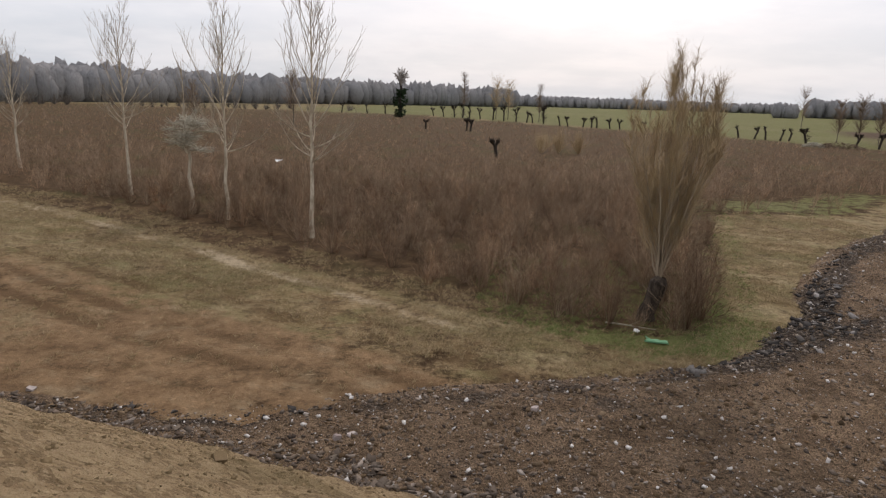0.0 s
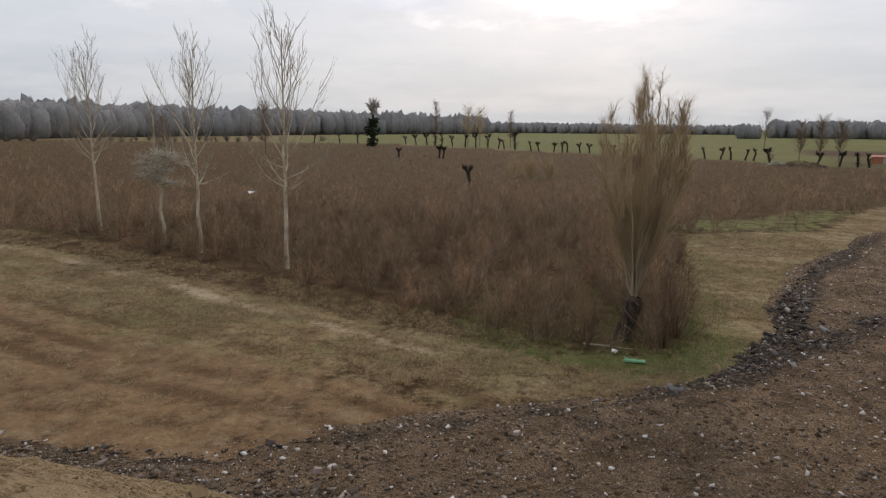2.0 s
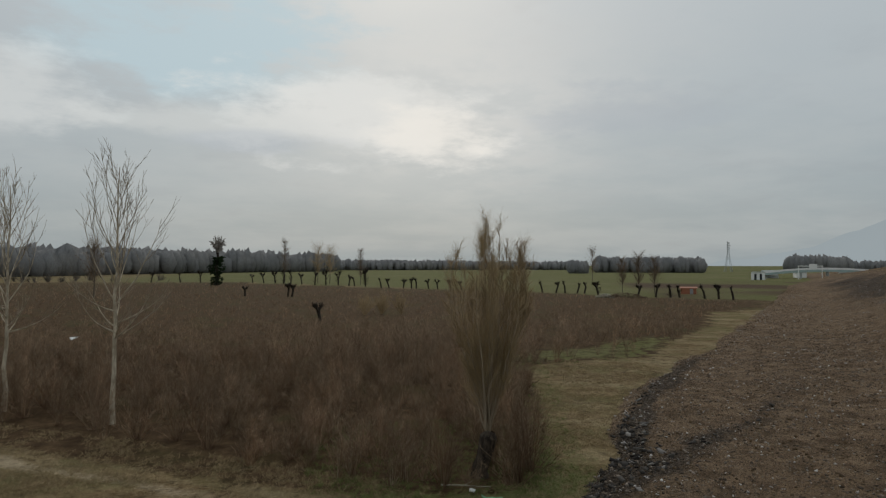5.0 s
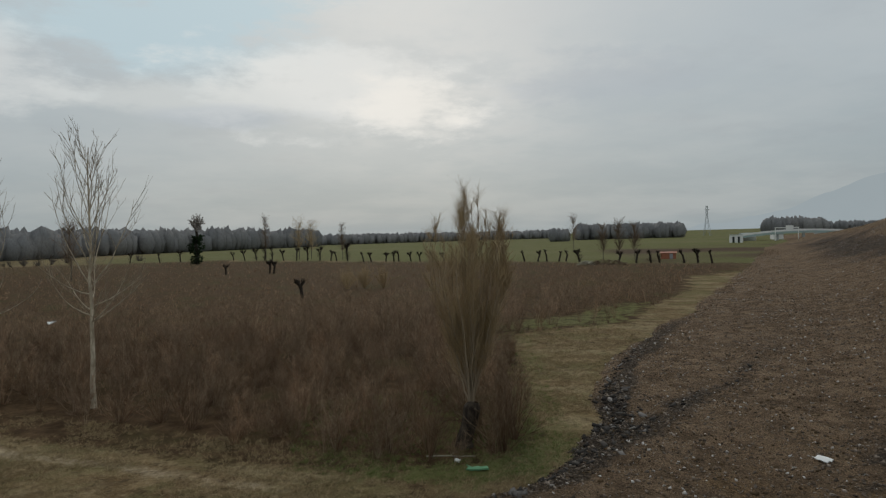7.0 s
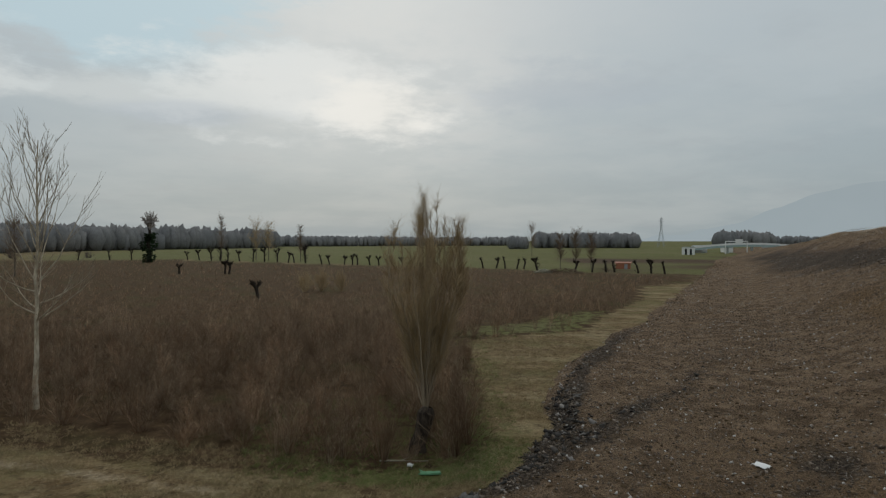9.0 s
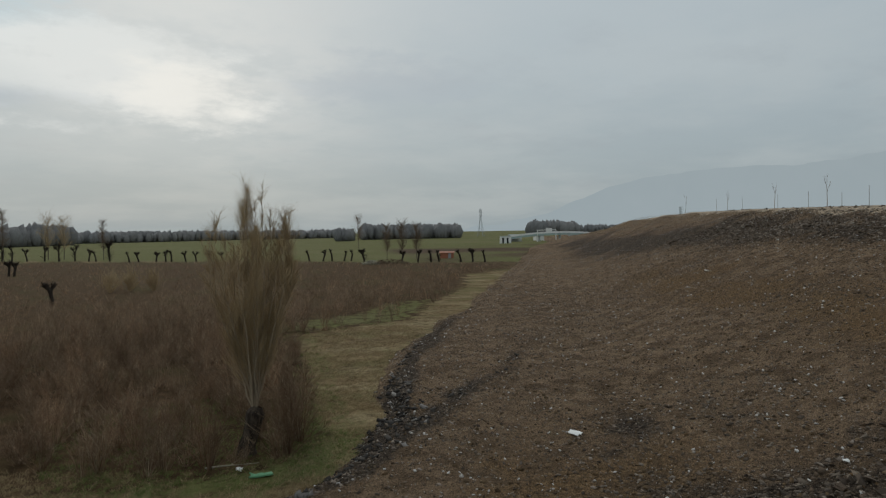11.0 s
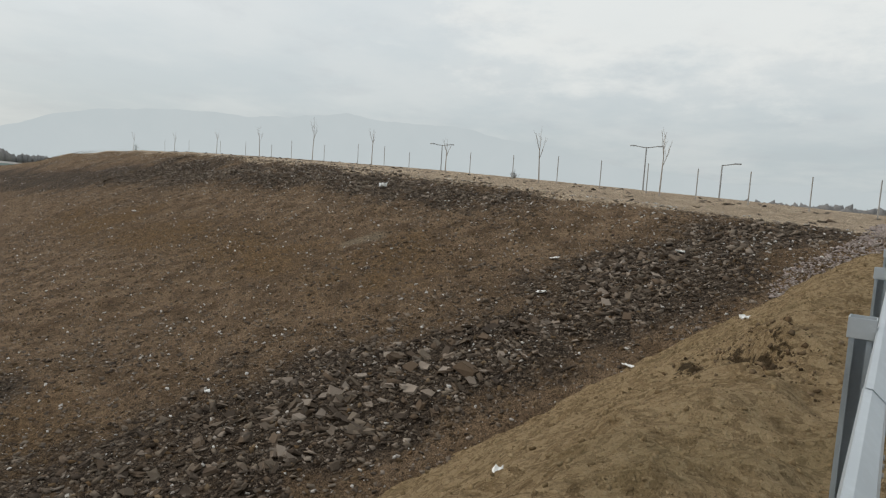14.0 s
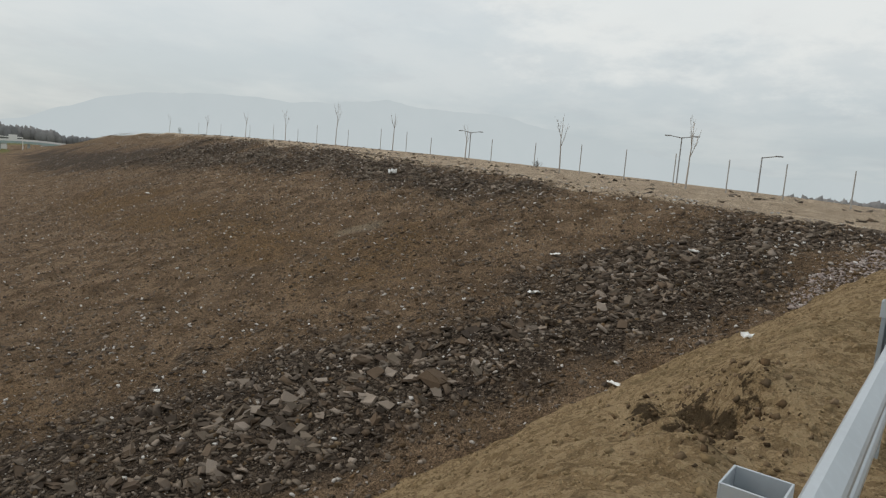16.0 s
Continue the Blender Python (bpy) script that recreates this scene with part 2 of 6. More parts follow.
c = n.mix(n.math("MULTIPLY", n.step(crumb, 0.6, 0.75), 0.55), c, C(0.46, 0.345, 0.205))
c = n.mix(n.math("MULTIPLY", n.math("SUBTRACT", 1.0, n.step(crumb, 0.18, 0.3)), 0.38), c, C(0.12, 0.08, 0.043))
c = n.mix(n.math("MULTIPLY", n.step(n5, 0.53, 0.66), 0.6), c, C(0.5, 0.385, 0.24))
c = n.mix(n.math("MULTIPLY", n.step(n1, 0.5, 0.72), 0.45), c, C(0.13, 0.108, 0.052))
n6 = n.noise(p, 3.6, 5.0, 0.7)
c = n.mix(n.math("MULTIPLY", n.step(n6, 0.55, 0.68), 0.55), c, C(0.12, 0.083, 0.044))
# Near-black brown through the middle of the hollow.
dug = n.math("ADD", zone(n, "dug"), n.math("MULTIPLY", n.math("SUBTRACT", n6, 0.5), 2.6))
c = n.mix(n.math("MULTIPLY", n.step(dug, 0.5, 0.75), 0.85), c, C(0.04, 0.028, 0.017))
h = n.math("ADD", n.math("MULTIPLY", n3, 0.8), n.math("ADD", n.math("MULTIPLY", n5, 0.6), n.math("MULTIPLY", n4, 0.3)))
finish(n, c, 0.95, h, 1.0, 0.16)

# dark stony fill of the second embankment, with red-brown earth patches and a sandy top
MAT_RUBBLE, n = material("stony_fill")
p = place(n)
n1, n2, n3 = n.noise(p, 0.12, 4.0, 0.6), n.noise(p, 0.8, 5.0, 0.65), n.noise(p, 6.0, 5.0, 0.7)
vo = n.tree.nodes.new("ShaderNodeTexVoronoi")
n.tree.links.new(p, vo.inputs["Vector"])
vo.inputs["Scale"].default_value = 9.0
cell = n.add("ShaderNodeSeparateColor", {0: vo.outputs["Color"]})
earth = n.mix(n.step(n2, 0.3, 0.7), C(0.11, 0.076, 0.049), C(0.25, 0.177, 0.117))
earth = n.mix(n.math("MULTIPLY", n.step(n3, 0.5, 0.75), 0.5), earth, C(0.22, 0.158, 0.095))
rust = n.mix(n.step(n3, 0.35, 0.7), C(0.125, 0.081, 0.045), C(0.225, 0.152, 0.086))
# Dark ground under loose stone, also painting the shade in its gaps.
grey = n.mix(cell, C(0.034, 0.026, 0.02), C(0.115, 0.09, 0.07))
sand = n.mix(n.step(n2, 0.35, 0.7), C(0.36, 0.285, 0.21), C(0.52, 0.425, 0.32))
jit = n.math("MULTIPLY", n.math("SUBTRACT", n2, 0.5), 1.4)
c = blend(n, earth, rust, "rust", jit)
c = blend(n, c, grey, "stone", jit)
c = n.mix(n.math("MULTIPLY", n.step(n.math("ADD", zone(n, "black"), jit), 0.3, 0.9), 0.5), c, C(0.036, 0.031, 0.028))
c = n.mix(n.math("MULTIPLY", n.step(n.math("ADD", zone(n, "dust"), n.math("MULTIPLY", jit, 0.6)), 0.3, 0.8), 0.6), c, C(0.24, 0.205, 0.155))
c = blend(n, c, sand, "sand", jit)
vf = n.tree.nodes.new("ShaderNodeTexVoronoi")
n.tree.links.new(n.vmath("ADD", p, n.vmath("SCALE", n.noise(p, 8.0, 2.0, 0.5, out=1), (0, 0, 0))), vf.inputs["Vector"])
vf.inputs["Scale"].default_value = 16.0
grain = n.add("ShaderNodeSeparateColor", {0: vf.outputs["Color"]})
c = n.mix(n.math("MULTIPLY", n.step(grain, 0.68, 0.8), 0.7), c, n.mix(1.0, c, C(1.9, 1.85, 1.78), "MULTIPLY"))
c = n.mix(n.math("MULTIPLY", n.math("SUBTRACT", 1.0, n.step(grain, 0.22, 0.36)), 0.85), c, n.mix(1.0, c, C(0.3, 0.29, 0.28), "MULTIPLY"))
n5 = n.noise(p, 26.0, 3.0, 0.7)
c = n.mix(n.math("MULTIPLY", n.step(n5, 0.52, 0.66), 0.55), c, n.mix(1.0, c, C(0.35, 0.34, 0.33), "MULTIPLY"))
chips = n.math("MULTIPLY", n.step(cell, 0.91, 0.93), n.math("SUBTRACT", 1.0, n.step(vo.outputs["Distance"], 0.18, 0.4)))
c = n.mix(n.math("MULTIPLY", chips, 0.7), c, C(0.33, 0.30, 0.27))
h = n.math("ADD", n.math("MULTIPLY", n3, 0.3), n.math("ADD", n.math("MULTIPLY", vo.outputs["Distance"], -0.7), n.math("MULTIPLY", n5, 0.8)))
finish(n, c, 0.92, h, 1.0, 0.12)

MAT_ASPHALT = plain("asphalt", (0.05, 0.05, 0.052), 0.9, vary=0.3, bump=0.5)
MAT_GRAVEL = plain("pale_gravel", (0.33, 0.29, 0.26), 0.95, vary=0.5, scale=20, bump=0.8)
MAT_STONE = None


def stones_material(name, cols):
    m, n = material(name)
    r = n.add("ShaderNodeNewGeometry", out="Random Per Island")
    o = n.add("ShaderNodeObjectInfo", out=5)
    t = n.math("FRACT", n.math("ADD", r, n.math("MULTIPLY", o, 0.7)))
    c = n.ramp(t, [(i / (len(cols) - 1), k) for i, k in enumerate(cols)])
    g = n.noise(place(n), 25.0, 4.0, 0.7)
    c = n.mix(n.math("MULTIPLY", n.step(g, 0.4, 0.7), 0.45), c, n.mix(1.0, c, C(0.45, 0.43, 0.4), "MULTIPLY"))
    finish(n, c, 0.85, g, 0.5, 0.02)
    return m


MAT_STONE = stones_material("broken_stone", [(0.07, 0.055, 0.044), (0.14, 0.112, 0.088), (0.21, 0.172, 0.135), (0.055, 0.043, 0.035), (0.32, 0.27, 0.225), (0.14, 0.102, 0.072), (0.10, 0.076, 0.058)])
MAT_CHIP = stones_material("pale_chips", [(0.5, 0.47, 0.43), (0.62, 0.6, 0.58), (0.35, 0.31, 0.27), (0.7, 0.69, 0.67)])
MAT_CLOD = stones_material("earth_clods", [(0.22, 0.158, 0.088), (0.27, 0.196, 0.11), (0.15, 0.106, 0.058), (0.33, 0.25, 0.15), (0.20, 0.14, 0.078)])
MAT_SHRUB = twigs("red_brown_shoots", [(0.214, 0.134, 0.086), (0.327, 0.235, 0.156), (0.113, 0.068, 0.048), (0.474, 0.383, 0.270), (0.248, 0.179, 0.108), (0.141, 0.079, 0.054)], 0.55)
MAT_SHRUB_FAR = twigs("far_shoots", [(0.241, 0.161, 0.106), (0.329, 0.238, 0.159), (0.153, 0.101, 0.068), (0.399, 0.309, 0.206)], 0.3)
MAT_WILLOW = twigs("willow_shoots", [(0.42, 0.315, 0.17), (0.52, 0.40, 0.23), (0.33, 0.235, 0.15), (0.56, 0.44, 0.27)])
MAT_WILLOWLIMB = twigs("willow_limbs", [(0.27, 0.22, 0.155), (0.40, 0.33, 0.245), (0.19, 0.15, 0.105)])
MAT_WILLOWBARK = bark("willow_bark", (0.025, 0.02, 0.017), (0.10, 0.08, 0.062))
MAT_POPLAR = bark("poplar_bark", (0.27, 0.225, 0.16), (0.64, 0.56, 0.44), 5.0)
MAT_POPLARTWIG = twigs("poplar_twigs", [(0.25, 0.205, 0.15), (0.38, 0.32, 0.24), (0.18, 0.148, 0.105)])
MAT_PALE = twigs("pale_twigs", [(0.40, 0.37, 0.29), (0.52, 0.49, 0.40), (0.30, 0.27, 0.20)])
# Greys lightened so the woods look hazed; the haze is in the base colour.
MAT_HAZED_WOODS, n = material("far_woods")
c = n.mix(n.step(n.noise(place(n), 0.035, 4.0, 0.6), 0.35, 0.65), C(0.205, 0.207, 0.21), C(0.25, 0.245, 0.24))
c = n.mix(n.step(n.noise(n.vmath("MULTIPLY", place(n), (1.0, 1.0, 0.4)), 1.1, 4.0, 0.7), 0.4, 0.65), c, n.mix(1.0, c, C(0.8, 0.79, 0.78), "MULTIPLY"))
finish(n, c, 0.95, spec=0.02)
MAT_BRANCH = twigs("grey_branches", [(0.10, 0.085, 0.07), (0.16, 0.135, 0.11), (0.075, 0.065, 0.055)])
MAT_BROWNTWIG = twigs("brown_twigs", [(0.20, 0.145, 0.10), (0.27, 0.20, 0.145), (0.16, 0.115, 0.085)])
# Bark greys lifted so far twigs look hazed; no haze exists.
MAT_SAPLING = twigs("hazed_sapling_bark", [(0.364, 0.329, 0.294), (0.462, 0.420, 0.378), (0.308, 0.280, 0.252)])
MAT_IVY = twigs("ivy_leaves", [(0.018, 0.03, 0.014), (0.03, 0.05, 0.022), (0.012, 0.02, 0.011)])
MAT_DARKBARK = bark("dark_bark", (0.022, 0.018, 0.015), (0.075, 0.06, 0.048))
MAT_STEEL = plain("galvanised_steel", (0.50, 0.54, 0.57), 0.42, 0.55, vary=0.2, scale=4, bump=0.03, spec=0.5)
MAT_POST = plain("galvanised_post", (0.36, 0.41, 0.45), 0.5, 0.5, vary=0.25, scale=5, bump=0.04, spec=0.5)
MAT_WHITE = plain("white_paint", (0.78, 0.78, 0.76), 0.6, vary=0.12)
MAT_LITTER = plain("white_plastic", (0.8, 0.8, 0.78), 0.45, vary=0.1)
# Lamp metal and fence wood are paled to paint in distance haze.
MAT_DARKMETAL = plain("dark_metal", (0.34, 0.345, 0.35), 0.6, 0.3)
MAT_WOODPOST = plain("grey_wood", (0.37, 0.36, 0.34), 0.85)
MAT_GLASS = plain("dark_window", (0.03, 0.035, 0.04), 0.15, spec=0.6, vary=0.05)
MAT_ORANGE = plain("orange_tin", (0.34, 0.13, 0.07), 0.6)
MAT_CONCRETE = plain("pale_concrete", (0.42, 0.44, 0.42), 0.85)
MAT_TEAL = plain("pale_green_paint", (0.36, 0.46, 0.45), 0.6)
MAT_GREENPL = plain("green_plastic", (0.16, 0.36, 0.2), 0.5)


# ---- the lie of the land ----
E_DIR = np.array([math.sin(radians(43.8)), math.cos(radians(43.8))])   # along the stony embankment
N_DIR = np.array([-E_DIR[1], E_DIR[0]])                               # across it, towards the field
R_DIR = np.array([0.83, -0.56]) / math.hypot(0.83, 0.56)              # along the road embankment
S_DIR = np.array([-R_DIR[1], R_DIR[0]])                               # down its slope
_table = np.random.default_rng(5).random((256, 256))


def lump(x, y, size, seed=0):
    """Smooth value noise, -1 to 1."""
    x, y = np.asarray(x, float) / size + seed * 17.3, np.asarray(y, float) / size + seed * 7.9
    i, j = np.floor(x).astype(int), np.floor(y).astype(int)
    f, g = x - i, y - j
    f, g = f * f * (3 - 2 * f), g * g * (3 - 2 * g)
    t = lambda a, b: _table[a % 256, b % 256]  # noqa: E731
    return ((t(i, j) * (1 - f) + t(i + 1, j) * f) * (1 - g) + (t(i, j + 1) * (1 - f) + t(i + 1, j + 1) * f) * g) * 2 - 1


_pu = np.linspace(-90, 30, 481)
_pz = np.interp(_pu, [-90, -68, -50, -44, -30, -27, -23, -19, -15, -11, -7, -3, 1, 6, 7.5, 9, 12, 30],
                [-0.6, 0, 8.7, 8.7, 8.5, 7.75, 6.5, 5.15, 3.65, 2.35, 1.2, 0.6, 0.42, 0.38, 0.3, -0.15, -0.6, -3])
_k = np.hanning(13)
_pz[20:-20] = np.convolve(_pz, _k / _k.sum(), "same")[20:-20]


def crest(a):
    return np.interp(a, [-60, 0, 11, 37, 62, 102, 150, 208, 300, 430, 700, 900], [6.4, 7.1, 7.56, 8.81, 9.8, 10.9, 11.6, 11.6, 9.6, 6.2, 2.5, 0.5])


def toe_u(a):
    """Where the foot of the fill lies across the bank; it fans out along the road bank."""
    return np.interp(a, [-12, 0, 3, 5, 7, 10, 13.5, 15, 18, 20, 23, 27, 32, 42, 50, 58, 68, 110, 160, 300], [33, 23, 20, 17.6, 15.6, 13.6, 11.3, 10.3, 8.8, 7.8, 7.2, 7.5, 8.5, 9.7, 9.9, 9.6, 8.6, 7.9, 7.2, 7.2])


def mound_z(x, y):
    u, a = x * N_DIR[0] + y * N_DIR[1], x * E_DIR[0] + y * E_DIR[1]
    t = toe_u(a)
    thin = np.clip((15 - a) / 6, 0, 1) * np.clip((u - 2) / 6, 0, 1)
    k = np.clip((u + 4) / (t + 4), 0, 1)
    u = np.where(u < t, u - (t - 8.4) * k, u - (t - 8.4))
    jag = np.clip((u + 6) / 8, 0, 1)
    u = u - 0.75 * jag * lump(x, y, 7, 3)
    u = u + 0.7 * lump(x, y, 7, 3) + 0.25 * lump(x, y, 2.2, 4)
    z = np.interp(u, _pu, _pz)
    z = np.where(z > 0, z * (1 - 0.62 * thin), z)
    z = z + (crest(a) - 8.48) * np.clip((6 - u) / 36, 0, 1) * np.clip((u + 68) / 20, 0, 1)
    fade = np.clip((a + 25) / 15, 0, 1) * np.clip((900 - a) / 200, 0, 1)
    z = z + (0.10 * lump(x, y, 3.1, 5) + 0.05 * lump(x, y, 1.1, 6)) * np.clip((u + 30) / 4, 0.2, 1)
    return z * fade - 3 * (1 - fade)


def slope_z(x, y):
    a, s = x * R_DIR[0] + y * R_DIR[1], x * S_DIR[0] + y * S_DIR[1]
    plane = 7.52 + 0.093 * a - 0.70 * s - 0.12 * np.clip(-6 - a, 0, 30)
    plane = np.where(a < -40, plane + 0.2 * (-40 - a), plane)
    top = 6.52 + 0.02 * a - 0.03 * np.clip(-s, 0, 1)
    k = 0.35
    hh = np.clip(0.5 + 0.5 * (plane - top) / k, 0, 1)
    z = plane * (1 - hh) + top * hh - k * hh * (1 - hh)
    back = 6.6 - 0.6 * np.clip(-s - 11, 0, 40)
    z = np.where(s < -11, np.minimum(z, back), z)
    hole = np.clip(np.exp(-((x - 11.3 + 0.3 * lump(x, y, 0.7, 14)) / 1.5) ** 2 - ((y + 4.0 - 0.1 * (x - 11.3) + 0.3 * lump(x, y, 0.5, 15)) / 0.38) ** 2) * (1 + 0.9 * lump(x, y, 0.4, 16)), 0, 1)
    z = z - 0.42 * hole + 0.14 * np.exp(-((x - 11.2) / 1.0) ** 2 - ((y + 4.55) / 0.25) ** 2)
    return z + np.clip((s + 1.5) / 1.2, 0.05, 1) * (0.075 * lump(x, y, 0.45, 12) - 0.10 * np.abs(lump(x, y, 0.8, 18)) + 0.055 * lump(x, y, 0.26, 13) + 0.07 * lump(x, y, 1.5, 8) + 0.10 * lump(x, y, 4, 10))


def field_z(x, y):
    near = np.clip(1.4 - np.hypot(x, y) / 150, 0, 1)
    z = (0.12 * lump(x, y, 9, 1) + 0.05 * lump(x, y, 2.5, 2)) * near
    # wheel ruts along the foot of the road embankment
    s = x * S_DIR[0] + y * S_DIR[1] + 0.8 * lump(x, y, 12, 11) - 0.10 * (x * R_DIR[0] + y * R_DIR[1])
    worn = np.clip(0.5 + 0.9 * lump(x, y, 4.5, 26), 0, 1)
    for c0 in (13.4, 15.1, 17.4):
        z = z - 0.07 * worn * np.exp(-((s - c0) / 0.24) ** 2) * near + 0.03 * worn * np.exp(-((s - c0 - 0.45) / 0.22) ** 2) * near
    return z


def land(x, y):
    f, m, s = field_z(x, y), mound_z(x, y), slope_z(x, y)
    return np.maximum(np.maximum(f, m), s)


def land1(x, y):
    return float(land(np.array([x]), np.array([y]))[0])


def inside(poly, x, y):
    poly = np.array(poly, float)
    hit = np.zeros(np.shape(x), bool)
    for (ax, ay), (bx, by) in zip(poly, np.roll(poly, -1, 0)):
        cut = ((ay > y) != (by > y)) & (x < (bx - ax) * (y - ay) / ((by - ay) or 1e-9) + ax)
        hit ^= cut
    return hit


def off_edge(poly, x, y):
    """Distance to the outline, positive inside."""
    poly = np.array(poly, float)
    best = np.full(np.shape(x), 1e9)
    for (ax, ay), (bx, by) in zip(poly, np.roll(poly, -1, 0)):
        dx, dy = bx - ax, by - ay
        t = np.clip(((x - ax) * dx + (y - ay) * dy) / (dx * dx + dy * dy + 1e-9), 0, 1)
        best = np.minimum(best, np.hypot(x - ax - t * dx, y - ay - t * dy))
    return np.where(inside(poly, x, y), best, -best)


HEDGE = [(-150, 352), (-54, 320), (-18, 306), (23, 252), (35, 230), (53, 212), (76, 180), (90, 150), (104, 133), (135, 116)]
SHRUBLAND = [(-160, 108), (-90, 76), (-38.8, 53.4), (-22.2, 43.5), (-12.4, 36.6), (-5.9, 31.7), (0.4, 26.8), (5.9, 23.3), (8.8, 22.6), (11, 24.6), (12.6, 30), (16, 39), (20, 51),
             (32, 53), (39, 60), (56, 76), (74, 100), (100, 117), (88, 146), (74, 175), (50, 208), (32, 226), (20, 248), (-18, 298), (-54, 312), (-180, 330), (-300, 250)]
GREEN_PATCH = [(19, 52.5), (32.5, 53), (39, 60), (46, 67), (37, 66), (30, 60), (22, 59)]
STRAW_FAR = [(37, 58.5), (44, 62), (66, 77), (104, 112), (112, 122), (104, 122), (84, 104), (58, 78)]


def spaced(dense0, dense1, step, far):
    mid = list(np.arange(dense0, dense1, step))
    lo, hi, d = [], [], step
    x = dense1
    while x < far:
        hi.append(x)
        d *= 1.13
        x += d
    d, x = step, dense0 - step
    while x > -far:
        lo.append(x)
        d *= 1.13
        x -= d
    return np.array(lo[::-1] + mid + hi)


def build_land():
    def near(v):
        return (v[:-1, :-1] | v[:-1, 1:] | v[1:, 1:] | v[1:, :-1]).reshape(-1)
    out = []
    for k, (name, mat, label, cat) in enumerate((("ground", MAT_FIELD, "flat farmland with brown litter, straw and green grass", "ground"),
                                                 ("road_embankment", MAT_TAN, "sloping tan earth bank below the guard rail", "embankment"),
                                                 ("stony_embankment", MAT_RUBBLE, "dark stony fill bank with rust-brown patches and sandy top", "embankment"))):
        gx, gy = (spaced(-22, 66, 0.4, 4500), spaced(-18, 50, 0.4, 4500)) if k != 1 else (spaced(-12, 28, 0.12, 300), spaced(-12, 14, 0.12, 300))
        if k == 2:
            gx, gy = spaced(-4, 62, 0.28, 1500), spaced(-16, 42, 0.28, 1500)
        X, Y = np.meshgrid(gx, gy)
        zs = [field_z(X, Y), slope_z(X, Y), mound_z(X, Y)]
        rest = np.maximum(zs[(k + 1) % 3], zs[(k + 2) % 3])
        idx = np.arange(X.size).reshape(X.shape)
        quads = np.stack([idx[:-1, :-1], idx[:-1, 1:], idx[1:, 1:], idx[1:, :-1]], -1).reshape(-1, 4)
        q = quads[near(zs[k] > rest - (0.9, 0.5, 0.5)[k])]
        P = np.stack([X, Y, zs[k]], -1).reshape(-1, 3)
        used, inv = np.unique(q, return_inverse=True)
        pts = P[used]
        me = bpy.data.meshes.new(name)
        me.from_pydata(pts.tolist(), [], inv.reshape(-1, 4).tolist())
        me.polygons.foreach_set("use_smooth", np.ones(len(q), bool))
        me.materials.append(mat)
        x, y = pts[:, 0], pts[:, 1]
        layers = {}
        u, a = x * N_DIR[0] + y * N_DIR[1], x * E_DIR[0] + y * E_DIR[1]
        if k == 0:
            so = off_edge(SHRUBLAND, x, y)
            hy = np.interp(x, [p[0] for p in HEDGE], [p[1] for p in HEDGE])
            beyond = y - hy
            sl = x * S_DIR[0] + y * S_DIR[1] - 0.10 * (x * R_DIR[0] + y * R_DIR[1])
            open_ = np.clip(0.5 - (so + np.interp(x, [-60, -5, 3, 8], [2.4, 2.0, 0.8, 0.0])) / 1.2, 0, 1)
            track = x * S_DIR[0] + y * S_DIR[1] + 0.8 * lump(x, y, 12, 11) - 0.10 * (x * R_DIR[0] + y * R_DIR[1])
            # Darker lines follow the wheel ruts.
            layers["dark_line"] = sum(np.exp(-((track - c0) / 0.42) ** 2) for c0 in (13.4, 15.1, 17.4)) * open_ * np.clip((11 - x) / 5, 0, 1) * np.clip(0.7 + 0.7 * lump(x, y, 3.2, 25), 0, 1)
            # A further dark streak runs through the straw, parallel to the shrub edge.
            layers["dark_line"] = np.maximum(layers["dark_line"], 0.75 * np.exp(-((so + 6.8 + 0.7 * lump(x, y, 6, 27)) / 0.45) ** 2) * np.clip((2 - x) / 6, 0, 1) * np.clip(0.3 + 1.2 * lump(x, y, 2.2, 28), 0, 1))
            layers["pale"] = np.exp(-((so + 3.6 + 0.35 * lump(x, y, 5, 29)) / 0.55) ** 2) * np.clip((4 - x) / 5, 0, 1) * np.clip((y - 18) / 6, 0, 1) * (0.75 + 0.4 * lump(x, y, 2.5, 30))
            layers["straw"] = open_ * (0.75 + 0.25 * lump(x, y, 6, 21))
            red = np.clip((17.2 - sl) / 3 + 0.15, 0, 1) * open_ * np.clip((12 - x) / 6, 0, 1)
            layers["red"] = np.clip(red, 0, 0.62) + 0.2 * lump(x, y, 4, 24) * red
            gp = np.clip(off_edge(GREEN_PATCH, x, y) / 3 + 0.5, 0, 1)
            edge = np.exp(-((so + 1.0) / 1.4) ** 2) * np.clip((x - 0.5) / 6, 0, 1) * np.clip((14 - x) / 4, 0, 1) * 0.85
            g = np.maximum(np.maximum(np.clip(beyond / 8 + 0.4, 0, 1), gp * 0.62), edge)
            left = np.clip((-x - 10) / 60, 0, 1) * np.clip((y - 190) / 40, 0, 1)
            layers["green"] = np.maximum(g * np.interp(x, [-110, -30], [0.3, 1.0]), left * 0.25)
            pl = np.clip((x - 82) / 8, 0, 1) * np.clip((y - 108) / 8, 0, 1) * np.clip((x - 0.42 * y - 25) / 14, 0, 1)
            layers["plough"] = np.clip(pl, 0, 1) * (0.6 + 0.4 * lump(x, y, 30, 23)) * np.clip((330 - y) / 80, 0, 1)
            layers["straw"] = np.maximum(layers["straw"], np.clip(off_edge(STRAW_FAR, x, y) / 3 + 0.5, 0, 1) * 0.9)
